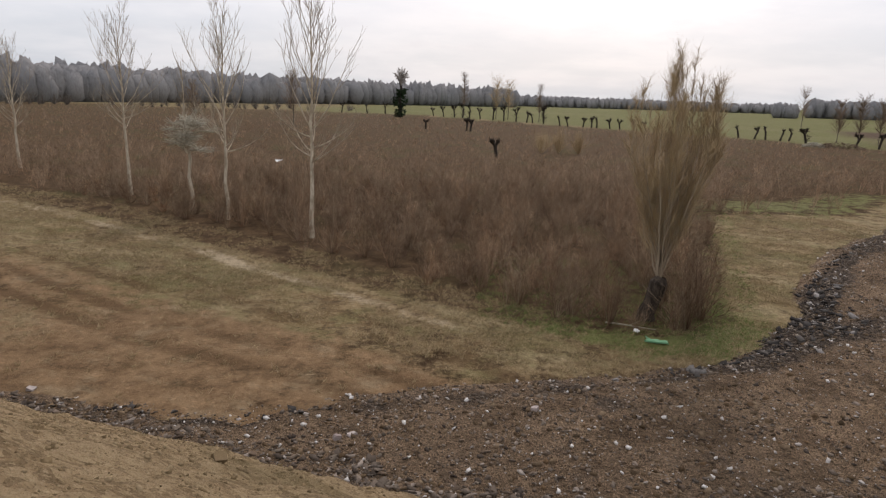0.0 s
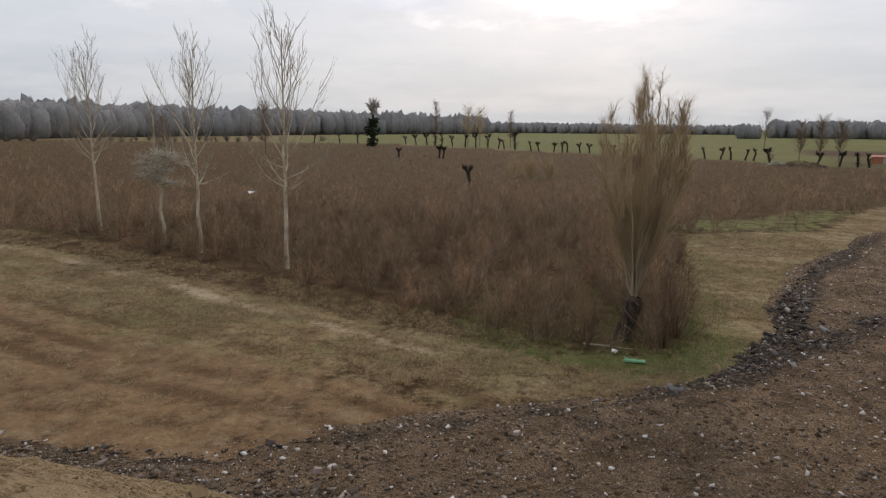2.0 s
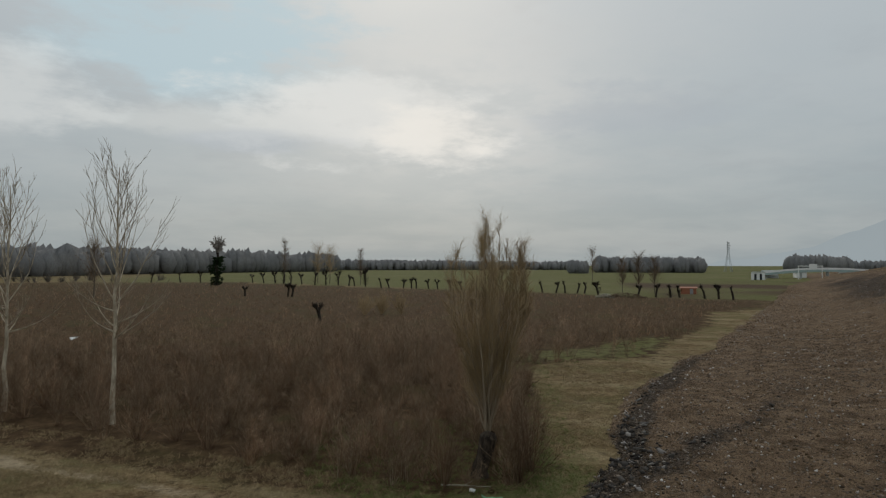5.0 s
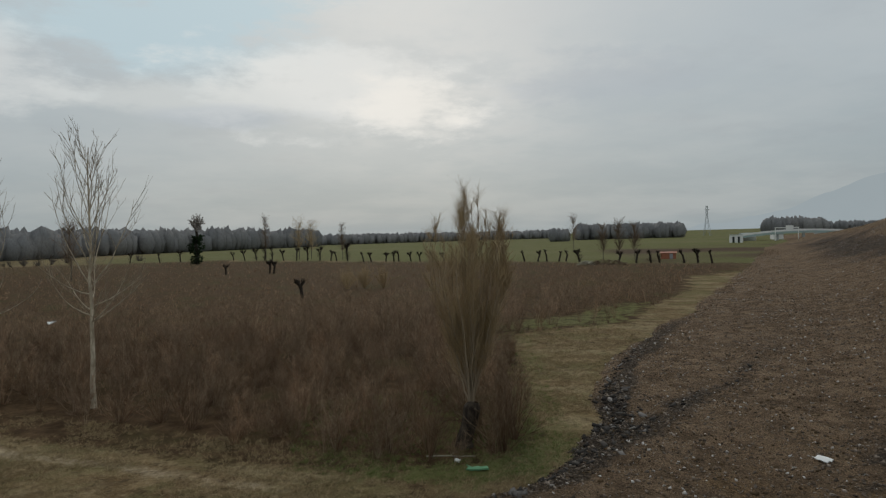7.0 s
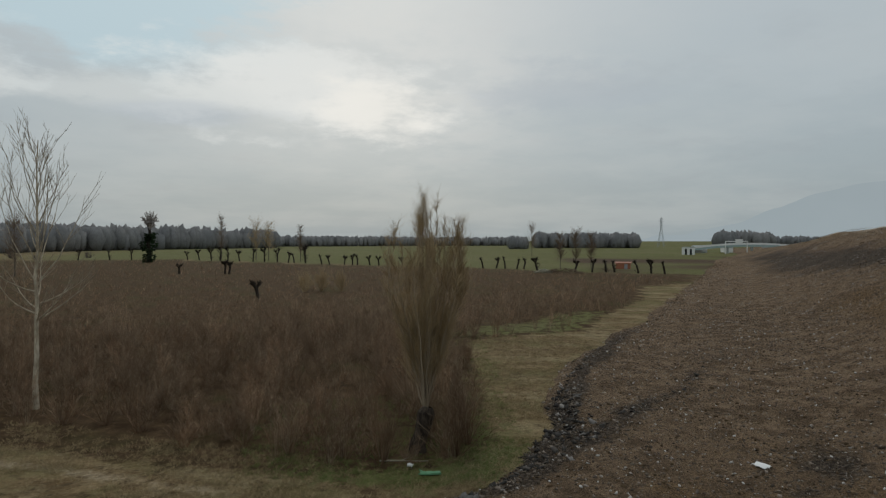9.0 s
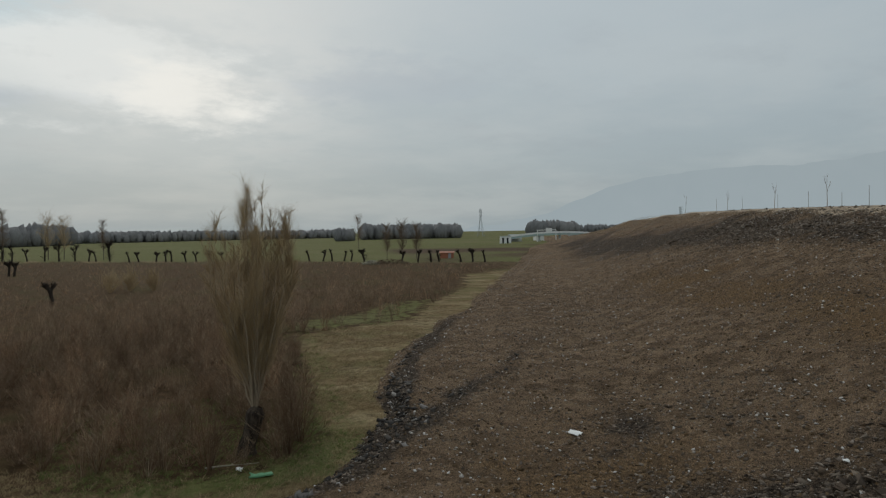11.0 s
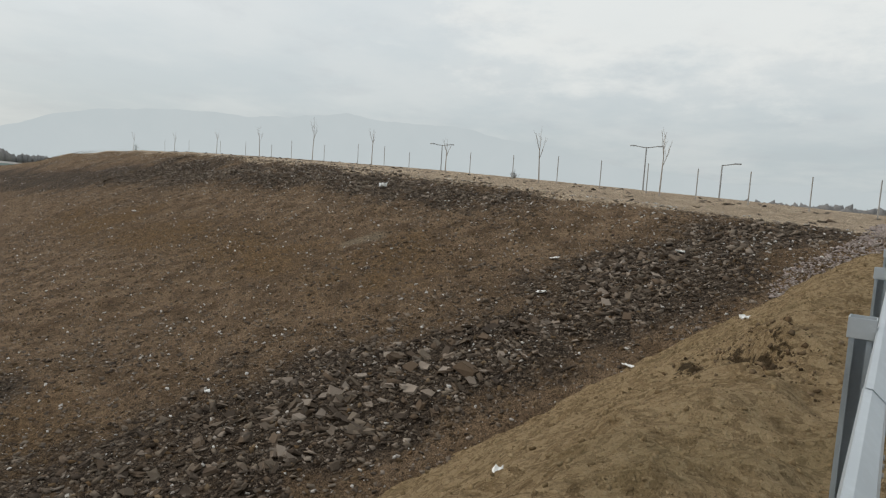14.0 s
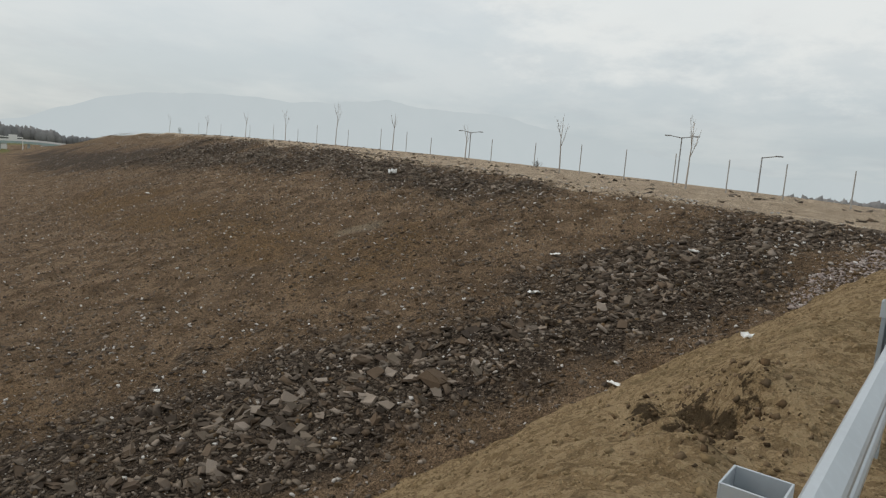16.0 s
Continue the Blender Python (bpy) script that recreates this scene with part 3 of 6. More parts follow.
            layers["straw"] = np.where((so < 0) & (y > 100) & (x > 60), layers["straw"] * 0.5, layers["straw"])
        elif k == 1:
            layers["dug"] = np.exp(-((x - 11.3) / 1.6) ** 2 - ((y + 4.0 - 0.1 * (x - 11.3)) / 0.42) ** 2) + 0.25 * lump(x, y, 0.5, 17) * np.exp(-((x - 11) / 3) ** 2 - ((y + 4) / 1.2) ** 2)
        elif k == 2:
            layers["sand"] = np.clip((-29.2 - u + 0.9 * lump(x, y, 5, 31)) / 1.6 + 0.5, 0, 1)
            rust = 0.7 * np.exp(-((u + 15.5 - 0.16 * (a - 38)) / 5.5) ** 2) * np.clip((a - 16) / 10, 0, 1) * np.clip((95 - a) / 25, 0, 1)
            low = np.exp(-((u + 2 - 0.1 * (a - 15)) / 5) ** 2) * 0.8 * np.clip((34 - a) / 12, 0, 1) * np.clip((a - 9) / 6, 0, 1)
            layers["rust"] = np.clip(np.maximum(rust, low) * (0.85 + 0.4 * lump(x, y, 4, 32)), 0, 1)
            layers["stone"] = stone_cover(x, y)
            layers["dust"] = 0.8 * np.exp(-((u + 19.3) / 2.0) ** 2 - ((a - 30 - 0.5 * (u + 19.3)) / 1.3) ** 2) * (0.8 + 0.5 * lump(x, y, 1.3, 47))
            layers["black"] = toe_cover(x, y)
        for nm, v in layers.items():
            me.attributes.new(nm, "FLOAT", "POINT").data.foreach_set("value", np.ascontiguousarray(v, dtype=np.float32))
        out.append(tagged(new(name, me), label, cat, kind="structure"))
    return out


def toe_cover(x, y):
    """Where black slaty stone lies in a heap along the foot of the fill, 0 to 1."""
    u, a = x * N_DIR[0] + y * N_DIR[1], x * E_DIR[0] + y * E_DIR[1]
    ud = u - toe_u(a)
    wide = 0.28 + 0.75 * np.exp(-((a - 29) / 5) ** 2) + 0.22 * lump(x, y, 3, 45)
    wide = np.maximum(wide, 0.12)
    heap = np.exp(-((ud + 0.75 * wide + 0.15) / wide) ** 2) * np.clip((50 - a) / 18, 0, 1) * np.clip((a - 16) / 5, 0, 1)
    strip = 0.3 * np.exp(-((ud + 0.8 + 0.3 * lump(x, y, 2.5, 48)) / 0.35) ** 2) * np.clip((10 - a) / 3, 0, 1)
    crack = np.exp(-((u - 4.8 + 0.25 * (a - 29) + 0.5 * lump(x, y, 3, 46)) / 0.35) ** 2) * 0.35 * np.clip((46 - a) / 12, 0, 1) * np.clip((a - 22) / 4, 0, 1)
    return np.clip(np.maximum(np.maximum(heap, strip), crack) * (0.75 + 0.55 * lump(x, y, 1.2, 49) + 0.3 * lump(x, y, 0.5, 50)), 0, 1)


def stone_cover(x, y):
    """Where the loose broken stone lies thick, 0 to 1."""
    u, a = x * N_DIR[0] + y * N_DIR[1], x * E_DIR[0] + y * E_DIR[1]
    gap = mound_z(x, y) - slope_z(x, y)
    valley = np.clip((3 - u) / 8, 0.25, 1) * np.where(gap < 2.2, np.exp(-((gap - 2.2) / 1.3) ** 2), np.exp(-((gap - 2.2) / 3.4) ** 2)) * np.clip((34 - a) / 8, 0, 1)
    ud = u - toe_u(a)
    toe = np.exp(-((ud + 1.0) / (0.75 + 0.35 * lump(x, y, 4, 45))) ** 2) * np.clip((70 - a) / 30, 0.2, 1) * np.clip((a - 12) / 9, 0.55, 1)
    fan = 0.26 * np.clip((24 - a) / 8, 0, 1) * np.clip((u - 1) / 5, 0, 1)
    upper = np.exp(-((u - np.interp(a, [30, 54, 64, 92, 104, 150], [-27, -26.6, -25, -22, -18, -12])) / np.interp(a, [40, 70, 100], [2.6, 5.0, 6.5])) ** 2) * 0.75 * np.clip((a - 22) / 10, 0, 1)
    band = np.exp(-((u - 4.8 + 0.25 * (a - 29) + 0.5 * lump(x, y, 3, 46)) / 0.75) ** 2) * 0.5 * np.clip((52 - a) / 16, 0, 1) * np.clip((a - 20) / 5, 0, 1)
    band = np.maximum(band, 0.6 * np.exp(-((u + 3.3) / 0.9) ** 2 - ((a - 26.4) / 2.2) ** 2))
    v = np.maximum(np.maximum(np.maximum(valley * 0.95, fan), toe), np.maximum(upper, band))
    return np.clip(v * (0.85 + 0.3 * lump(x, y, 2.5, 41) + 0.28 * lump(x, y, 1.1, 44)) + 0.16 * lump(x, y, 5, 42) + 0.17 + 0.12 * lump(x, y, 1.2, 43), 0, 1)


LAND = build_land()


# ---- builders ----
def raw(name, verts, faces, mat, parent=None, label="", smooth=False):
    """One mesh object from lists; a part when it has a parent."""
    me = bpy.data.meshes.new(name)
    me.from_pydata([tuple(v) for v in verts], [], faces)
    me.materials.append(mat)
    if smooth:
        me.polygons.foreach_set("use_smooth", np.ones(len(faces), bool))
    ob = new(name, me)
    if parent:
        ob.parent = parent
    return tagged(ob, label)


def part(name, bm, mat, parent=None, label=""):
    me = bpy.data.meshes.new(name)
    bm.to_mesh(me)
    bm.free()
    me.materials.append(mat)
    ob = new(name, me)
    if parent:
        ob.parent = parent
    return tagged(ob, label)


def thing(name, label, category, at=(0, 0, 0), turn=0.0, group=""):
    ob = new(name)
    ob.empty_display_size = 0.2
    ob.matrix_basis = pose(*at, 0, 0, turn)
    return tagged(ob, label, category, group)


def box(bm, size, at=(0, 0, 0), rot=None, bevel=0.0):
    m = Matrix.Translation(at) @ (rot or Matrix()) @ Matrix.Diagonal((*size, 1))
    made = bmesh.ops.create_cube(bm, size=1.0, matrix=m)
    if bevel:
        edges = list({e for v in made["verts"] for e in v.link_edges})
        bmesh.ops.bevel(bm, geom=edges, offset=bevel, segments=1, affect="EDGES")


def rod(bm, a, b, r0, r1, sides=8):
    a, b = Vector(a), Vector(b)
    d = b - a
    m = Matrix.Translation((a + b) / 2) @ d.to_track_quat("Z", "Y").to_matrix().to_4x4()
    bmesh.ops.create_cone(bm, cap_ends=True, segments=sides, radius1=r0, radius2=r1, depth=d.length, matrix=m)


class Wood:
    """Collects tapered shoots and limbs into one mesh."""

    def __init__(self):
        self.v, self.f = [], []

    def limb(self, pts, radii, sides=3):
        base = len(self.v)
        n = len(pts)
        for i, (p, r) in enumerate(zip(pts, radii)):
            d = (Vector(pts[min(i + 1, n - 1)]) - Vector(pts[max(i - 1, 0)])).normalized()
            x = d.cross(Vector((0.31, 0.95, 0.05)))
            if x.length < 0.05:
                x = d.cross(Vector((1, 0, 0)))
            x.normalize()
            y = d.cross(x)
            for k in range(sides):
                t = 2 * math.pi * k / sides
                self.v.append(tuple(Vector(p) + x * (r * math.cos(t)) + y * (r * math.sin(t))))
        for i in range(n - 1):
            for k in range(sides):
                k2 = (k + 1) % sides
                self.f.append((base + i * sides + k, base + i * sides + k2, base + (i + 1) * sides + k2, base + (i + 1) * sides + k))

    def spike(self, pts, r):
        """A thin straight twig that ends in a point."""
        base = len(self.v)
        a, b = Vector(pts[0]), Vector(pts[-1])
        d = (b - a).normalized()
        x = d.cross(Vector((0.31, 0.95, 0.05))).normalized()
        y = d.cross(x)
        for k in range(3):
            self.v.append(tuple(a + x * (r * math.cos(2.0944 * k)) + y * (r * math.sin(2.0944 * k))))
        self.v.append(tuple(b))
        for k in range(3):
            self.f.append((base + k, base + (k + 1) % 3, base + 3))

    def done(self, name, mat, parent, label=""):
        return raw(name, self.v, self.f, mat, parent, label)


def shoot(rng, start, d, length, bend=0.15, lift=0.0, segs=3, wob=0.06):
    """A wavering line of points that starts along d."""
    p, d = Vector(start), Vector(d).normalized()
    pts = [tuple(p)]
    for _ in range(segs):
        d = (d + Vector((rng.uniform(-bend, bend), rng.uniform(-bend, bend), rng.uniform(-bend, bend) * 0.5 + lift))).normalized()
        p = p + d * (length / segs)
        pts.append(tuple(p))
    return pts


def taper(r0, r1, n):
    return [r0 + (r1 - r0) * i / (n - 1) for i in range(n)]


def at_along(pts, t):
    f = t * (len(pts) - 1)
    i = min(int(f), len(pts) - 2)
    return Vector(pts[i]).lerp(Vector(pts[i + 1]), f - i), (Vector(pts[i + 1]) - Vector(pts[i])).normalized()


def shrub_mesh(seed, height, stems, twigs_each, spread=0.8, r=0.012, coarse=False, tuft=0):
    """Stems that fan out from one root, fine twigs towards the top, and short shoots crowded at the foot."""
    rng = random.Random(seed)
    wood = Wood()
    lean = rng.uniform(0, 6.283)
    for _ in range(stems):
        az, out = rng.uniform(0, 6.283), abs(rng.gauss(0, spread))
        d = Vector((math.cos(az) * out + 0.12 * math.cos(lean), math.sin(az) * out + 0.12 * math.sin(lean), 1))
        l = height * rng.uniform(0.45, 1.05) / (1 + 0.25 * out)
        start = (math.cos(az) * rng.uniform(0, 0.16), math.sin(az) * rng.uniform(0, 0.16), -0.1)
        pts = shoot(rng, start, d, l, 0.16, 0.04, 3)
        if coarse:
            wood.spike(pts, r * rng.uniform(1.0, 1.8))
        else:
            wood.limb(pts, taper(r * rng.uniform(0.8, 1.6), r * 0.3, len(pts)))
        for _ in range(twigs_each):
            p, dd = at_along(pts, rng.uniform(0.3, 1.0) ** 0.75)
            a2 = rng.uniform(0, 6.283)
            t = shoot(rng, p, dd + Vector((math.cos(a2), math.sin(a2), 0.1)) * rng.uniform(0.4, 1.4), height * rng.uniform(0.1, 0.32), 0.25, 0.03, 2)
            wood.spike(t, r * 0.62)
    for _ in range(tuft):
        az = rng.uniform(0, 6.283)
        t = shoot(rng, (math.cos(az) * rng.uniform(0, 0.3), math.sin(az) * rng.uniform(0, 0.3), -0.05), (math.cos(az), math.sin(az), rng.uniform(0.4, 1.6)), height * rng.uniform(0.12, 0.3), 0.3, 0.05, 2)
        wood.spike(t, r * 0.9)
    return wood


def scatter_fast(templates, spots, name, mat, label, category):
    """Many copies of a few templates as one mesh of loose growth. spots: rows of x, y, z, turn, scale, template."""
    vs, fs, base = [], [], 0
    arr = [(np.array(t.v), np.array([tri for f in t.f for tri in ([f] if len(f) == 3 else [f[:3], (f[0], f[2], f[3])])])) for t in templates]
    for x, y, z, turn, sc, k in spots:
        v, f = arr[int(k)]
        c, s = math.cos(turn), math.sin(turn)
        q = np.empty_like(v)
        q[:, 0] = (v[:, 0] * c - v[:, 1] * s) * sc + x
        q[:, 1] = (v[:, 0] * s + v[:, 1] * c) * sc + y
        q[:, 2] = v[:, 2] * sc + z
        vs.append(q)
        fs.append(f + base)
        base += len(v)
    v, f = np.concatenate(vs), np.concatenate(fs)
    n = f.shape[1]
    me = bpy.data.meshes.new(name)
    me.vertices.add(len(v))
    me.vertices.foreach_set("co", v.astype(np.float32).ravel())
    me.loops.add(f.size)
    me.loops.foreach_set("vertex_index", f.astype(np.int32).ravel())
    me.polygons.add(len(f))
    me.polygons.foreach_set("loop_start", np.arange(0, f.size, n, dtype=np.int32))
    me.update(calc_edges=True)
    me.materials.append(mat)
    return tagged(new(name, me), label, category, kind="stuff")


# ---- shrubs ----
def shrubs():
    rng = np.random.default_rng(11)
    # one shrub a cell of a shaken grid, thinner with distance
    near = []
    for gx in np.arange(-60, 60, 1.85):
        for gy in np.arange(20, 75, 1.85):
            near.append((gx + rng.uniform(-0.85, 0.85), gy + rng.uniform(-0.85, 0.85)))
    near = np.array(near)
    keep = off_edge(SHRUBLAND, near[:, 0], near[:, 1]) + 0.9 * lump(near[:, 0], near[:, 1], 3, 51) > 0.3
    near = near[keep]
    thin = lump(near[:, 0], near[:, 1], 5, 52) + rng.uniform(-0.5, 0.5, len(near)) > -0.55
    thin &= (off_edge(GREEN_PATCH, near[:, 0], near[:, 1]) < 0.5) | (rng.random(len(near)) < 0.3)
    near = near[thin]
    dist = np.hypot(near[:, 0], near[:, 1])
    ok = np.abs(np.degrees(np.arctan2(near[:, 0], near[:, 1])) + 0) < 48
    near, dist = near[ok], dist[ok]
    order = np.argsort(dist)
    near = near[order]
    front = near[:290]
    meshes = []
    for k in range(6):
        wood = shrub_mesh(100 + k, (2.3, 2.7, 2.0, 2.5, 1.8, 2.9)[k], (24, 17, 30, 22, 32, 16)[k], 21, (0.5, 0.4, 0.6, 0.5, 0.65, 0.34)[k], 0.0095, tuft=46)
        me = bpy.data.meshes.new("shrub")
        me.from_pydata(wood.v, [], wood.f)
        me.materials.append(MAT_SHRUB)
        meshes.append(me)
    for i, (x, y) in enumerate(front):
        ob = new("shrub", meshes[i % 6])
        sc = rng.uniform(0.7, 1.3) + 0.18 * float(lump(x, y, 6, 53)) - 0.25 * math.exp(-float(off_edge(SHRUBLAND, np.array([x]), np.array([y]))[0]) / 1.5)
        ob.matrix_basis = pose(x, y, land1(x, y), rng.uniform(-4, 4), rng.uniform(-4, 4), rng.uniform(0, 360)) @ Matrix.Diagonal((sc * 0.95, sc * 0.95, sc, 1))
        tagged(ob, "leafless red-brown shrub with many thin upright shoots", "shrub", "shrubs at the field edge")
    mid = near[290:]
    tm = [shrub_mesh(200 + k, (2.2, 2.6, 1.9, 2.4, 2.8)[k], 13, 13, (0.55, 0.42, 0.65, 0.5, 0.38)[k], r=0.011, tuft=16) for k in range(5)]
    tf = [shrub_mesh(240 + k, (2.1, 2.5, 1.8, 2.3, 2.7)[k], 10, 9, r=0.014, spread=0.62, coarse=True) for k in range(5)]
    fill = np.stack([rng.uniform(-52, 40, 4200), rng.uniform(21, 62, 4200)], 1)
    fo = off_edge(SHRUBLAND, fill[:, 0], fill[:, 1])
    fill = fill[(fo > 0.8 + 1.2 * rng.random(len(fill))) & (np.hypot(fill[:, 0], fill[:, 1]) < 62) & (lump(fill[:, 0], fill[:, 1], 4, 56) + rng.uniform(-0.6, 0.6, len(fill)) > 0.1)][:520]
    rows_m = [(x, y, z, rng.uniform(0, 6.28), rng.uniform(0.3, 0.85), rng.integers(5)) for (x, y), z in zip(fill, land(*fill.T))]
    rows_f = [(x, y, z, rng.uniform(0, 6.28), rng.uniform(0.55, 1.25), rng.integers(5)) for (x, y), z in zip(mid, land(*mid.T))]
    # the wide shrubland behind
    far = []
    y = 62.0
    while y < 320:
        step = 1.7 + (y - 60) * 0.009
        xs = np.arange(-0.95 * y - 10, 0.95 * y + 8, step)
        far.append(np.stack([xs + rng.uniform(-0.6, 0.6, len(xs)) * step, y + rng.uniform(-0.6, 0.6, len(xs)) * step], 1))
        y += step
    far = np.concatenate(far)
    k = off_edge(SHRUBLAND, far[:, 0], far[:, 1]) + 4 * lump(far[:, 0], far[:, 1], 14, 54) > 1.5
    k &= ~((np.abs(far[:, 0]) < 60.6) & (far[:, 1] < 75.6))
    k &= lump(far[:, 0], far[:, 1], 16, 55) + rng.uniform(-0.6, 0.6, len(far)) > -0.85
    k &= (off_edge(STRAW_FAR, far[:, 0], far[:, 1]) < 0) & ((off_edge(GREEN_PATCH, far[:, 0], far[:, 1]) < 0) | (rng.random(len(far)) < 0.5))
    far = far[k]
    big = [shrub_mesh(300 + i, (1.6, 2.1, 1.4, 1.8, 2.4)[i], 8, 6, 0.9, r=0.02, coarse=True) for i in range(5)]
    big += [shrub_mesh(310 + i, (1.6, 2.1, 1.4, 1.8, 2.4)[i], 5, 3, 1.0, r=0.036, coarse=True) for i in range(5)]
    rows_b = [(x, y, z, rng.uniform(0, 6.28), rng.uniform(0.35, 1.0) * (1.15 if y < 95 else 0.75), rng.integers(5) + (5 if y > 110 else 0)) for (x, y), z in zip(far, land(*far.T))]
    scatter_fast(tm, rows_m, "shrub_thicket", MAT_SHRUB, "dense thicket of leafless red-brown shoots", "shrubs")
    scatter_fast(tf, rows_f, "shrub_thicket", MAT_SHRUB_FAR, "leafless brown thicket across the middle of the field", "shrubs")
    scatter_fast(big, rows_b, "far_shrubland", MAT_SHRUB_FAR, "wide brown shrubland reaching to the hedge row", "shrubs")


shrubs()


# ---- trees ----
def poplar(x, y, height, seed, label, clear=0.42, lean=(0, 0), trunk_r=0.14):
    rng = random.Random(seed)
    ob = thing("poplar", label, "tree", (x, y, land1(x, y) - 0.1), 0, "row of poplars")
    trunk, crown, fine = Wood(), Wood(), Wood()
    pts = [(0, 0, 0)]
    for i in range(1, 11):
        t = i / 10
        pts.append((lean[0] * t * height + rng.uniform(-0.06, 0.06), lean[1] * t * height + rng.uniform(-0.06, 0.06), height * 0.94 * t))
    trunk.limb(pts, [trunk_r * (1.25 if i == 0 else 1) * (1 - 0.93 * (i / 10) ** 0.9) + 0.012 for i in range(11)], 8)
    # a few long arching boughs low down, then a wide candelabrum of rising ones
    boughs = [(clear * rng.uniform(0.72, 1.0), rng.uniform(0.1, 0.75), height * rng.uniform(0.17, 0.27), 0.13) for _ in range(8)]
    n = 21
    for i in range(n):
        t = clear + (0.95 - clear) * (i / n) ** 1.05
        low = 1 - (t - clear) / (1 - clear)
        boughs.append((t, rng.uniform(0.9, 1.5) + 0.9 * (1 - low), height * (0.09 + 0.25 * low ** 0.8) * rng.uniform(0.75, 1.2), 0.17))
    for i, (t, rise, l, curl) in enumerate(boughs):
        p, d = at_along(pts, t)
        az = i * 2.4 + rng.uniform(-0.5, 0.5)
        low = min(1.0, 1 - (t - clear) / (1 - clear))
        b = shoot(rng, p, Vector((math.cos(az), math.sin(az), rise)), l, 0.16, curl, 6)
        crown.limb(b, taper(0.046 * (0.35 + low * 0.65), 0.008, len(b)), 4)
        for j in range(6):
            q, dd = at_along(b, rng.uniform(0.25, 0.97))
            a2 = rng.uniform(0, 6.283)
            s = shoot(rng, q, dd + Vector((math.cos(a2), math.sin(a2), 0.35)) * 0.75, l * rng.uniform(0.18, 0.45), 0.18, 0.14, 3)
            fine.limb(s, taper(0.014, 0.006, len(s)), 3)
            for _ in range(2):
                q2, d2 = at_along(s, rng.uniform(0.3, 0.9))
                a3 = rng.uniform(0, 6.283)
                e = shoot(rng, q2, d2 + Vector((math.cos(a3), math.sin(a3), 0.4)) * 0.7, l * rng.uniform(0.08, 0.2), 0.15, 0.1, 2)
                fine.limb(e, taper(0.008, 0.004, len(e)), 3)
    trunk.done("trunk", MAT_POPLAR, ob, "pale greyish-white bark")
    tagged(crown.done("crown", MAT_POPLAR, ob), kind="stuff")
    tagged(fine.done("twig_mass", MAT_POPLARTWIG, ob), kind="stuff")
    return ob


poplar(-8.71, 37.5, 14.7, 1, "tall bare poplar with pale trunk at the thicket edge", 0.46, (0.012, 0), 0.135)
poplar(-15.5, 42.1, 14.0, 2, "slender bare poplar with pale trunk in the shrubs", 0.48, (0.01, 0), 0.125)
poplar(-26.5, 50.8, 14.5, 3, "bare poplar with forked pale crown in the shrubs", 0.5, (-0.01, 0), 0.13)
poplar(-46, 66, 13.3, 4, "bare poplar far along the row", 0.45, (0, 0), 0.15)


def gnarled_tree(x, y):
    rng = random.Random(31)
    ob = thing("gnarled_tree", "crooked bare tree with pale bushy twigs at mid height", "tree", (x, y, land1(x, y) - 0.1))
    trunk, tw, up = Wood(), Wood(), Wood()
    pts = [(0, 0, 0), (0.1, 0, 1.2), (-0.12, 0.05, 2.5), (0.08, 0, 3.8), (-0.1, 0, 5.2), (-0.2, 0, 6.6), (-0.15, 0, 8.2), (-0.2, 0, 10.4)]
    trunk.limb(pts, [0.16, 0.13, 0.12, 0.11, 0.10, 0.07, 0.045, 0.015], 7)
    for i in range(26):
        az = rng.uniform(0, 6.283)
        p = Vector(pts[4]) + Vector((0, 0, rng.uniform(-1.1, 1.2)))
        b = shoot(rng, p, (math.cos(az), math.sin(az), rng.uniform(-0.1, 0.5)), rng.uniform(0.9, 2.2), 0.35, 0.0, 4)
        trunk.limb(b, taper(0.045, 0.012, len(b)), 4)
        for _ in range(40):
            q, dd = at_along(b, rng.uniform(0.25, 1))
            a2 = rng.uniform(0, 6.283)
            e = shoot(rng, q, dd * 0.4 + Vector((math.cos(a2), math.sin(a2), rng.uniform(-0.5, 0.7))), rng.uniform(0.3, 0.8), 0.2, 0, 2)
            tw.limb(e, taper(0.02, 0.011, len(e)), 3)
    for i in range(34):
        p, dd = at_along(pts, rng.uniform(0.6, 0.97))
        az = rng.uniform(0, 6.283)
        e = shoot(rng, p, dd + Vector((math.cos(az), math.sin(az), 0.4)) * 0.6, rng.uniform(0.8, 2.2), 0.15, 0.1, 3)
        up.limb(e, taper(0.02, 0.005, len(e)), 3)
    trunk.done("trunk", MAT_POPLAR, ob)
    tw.done("twig_mass", MAT_PALE, ob, "pale dense twigs")
    up.done("twigs", MAT_POPLARTWIG, ob)


gnarled_tree(-19.1, 45.0)


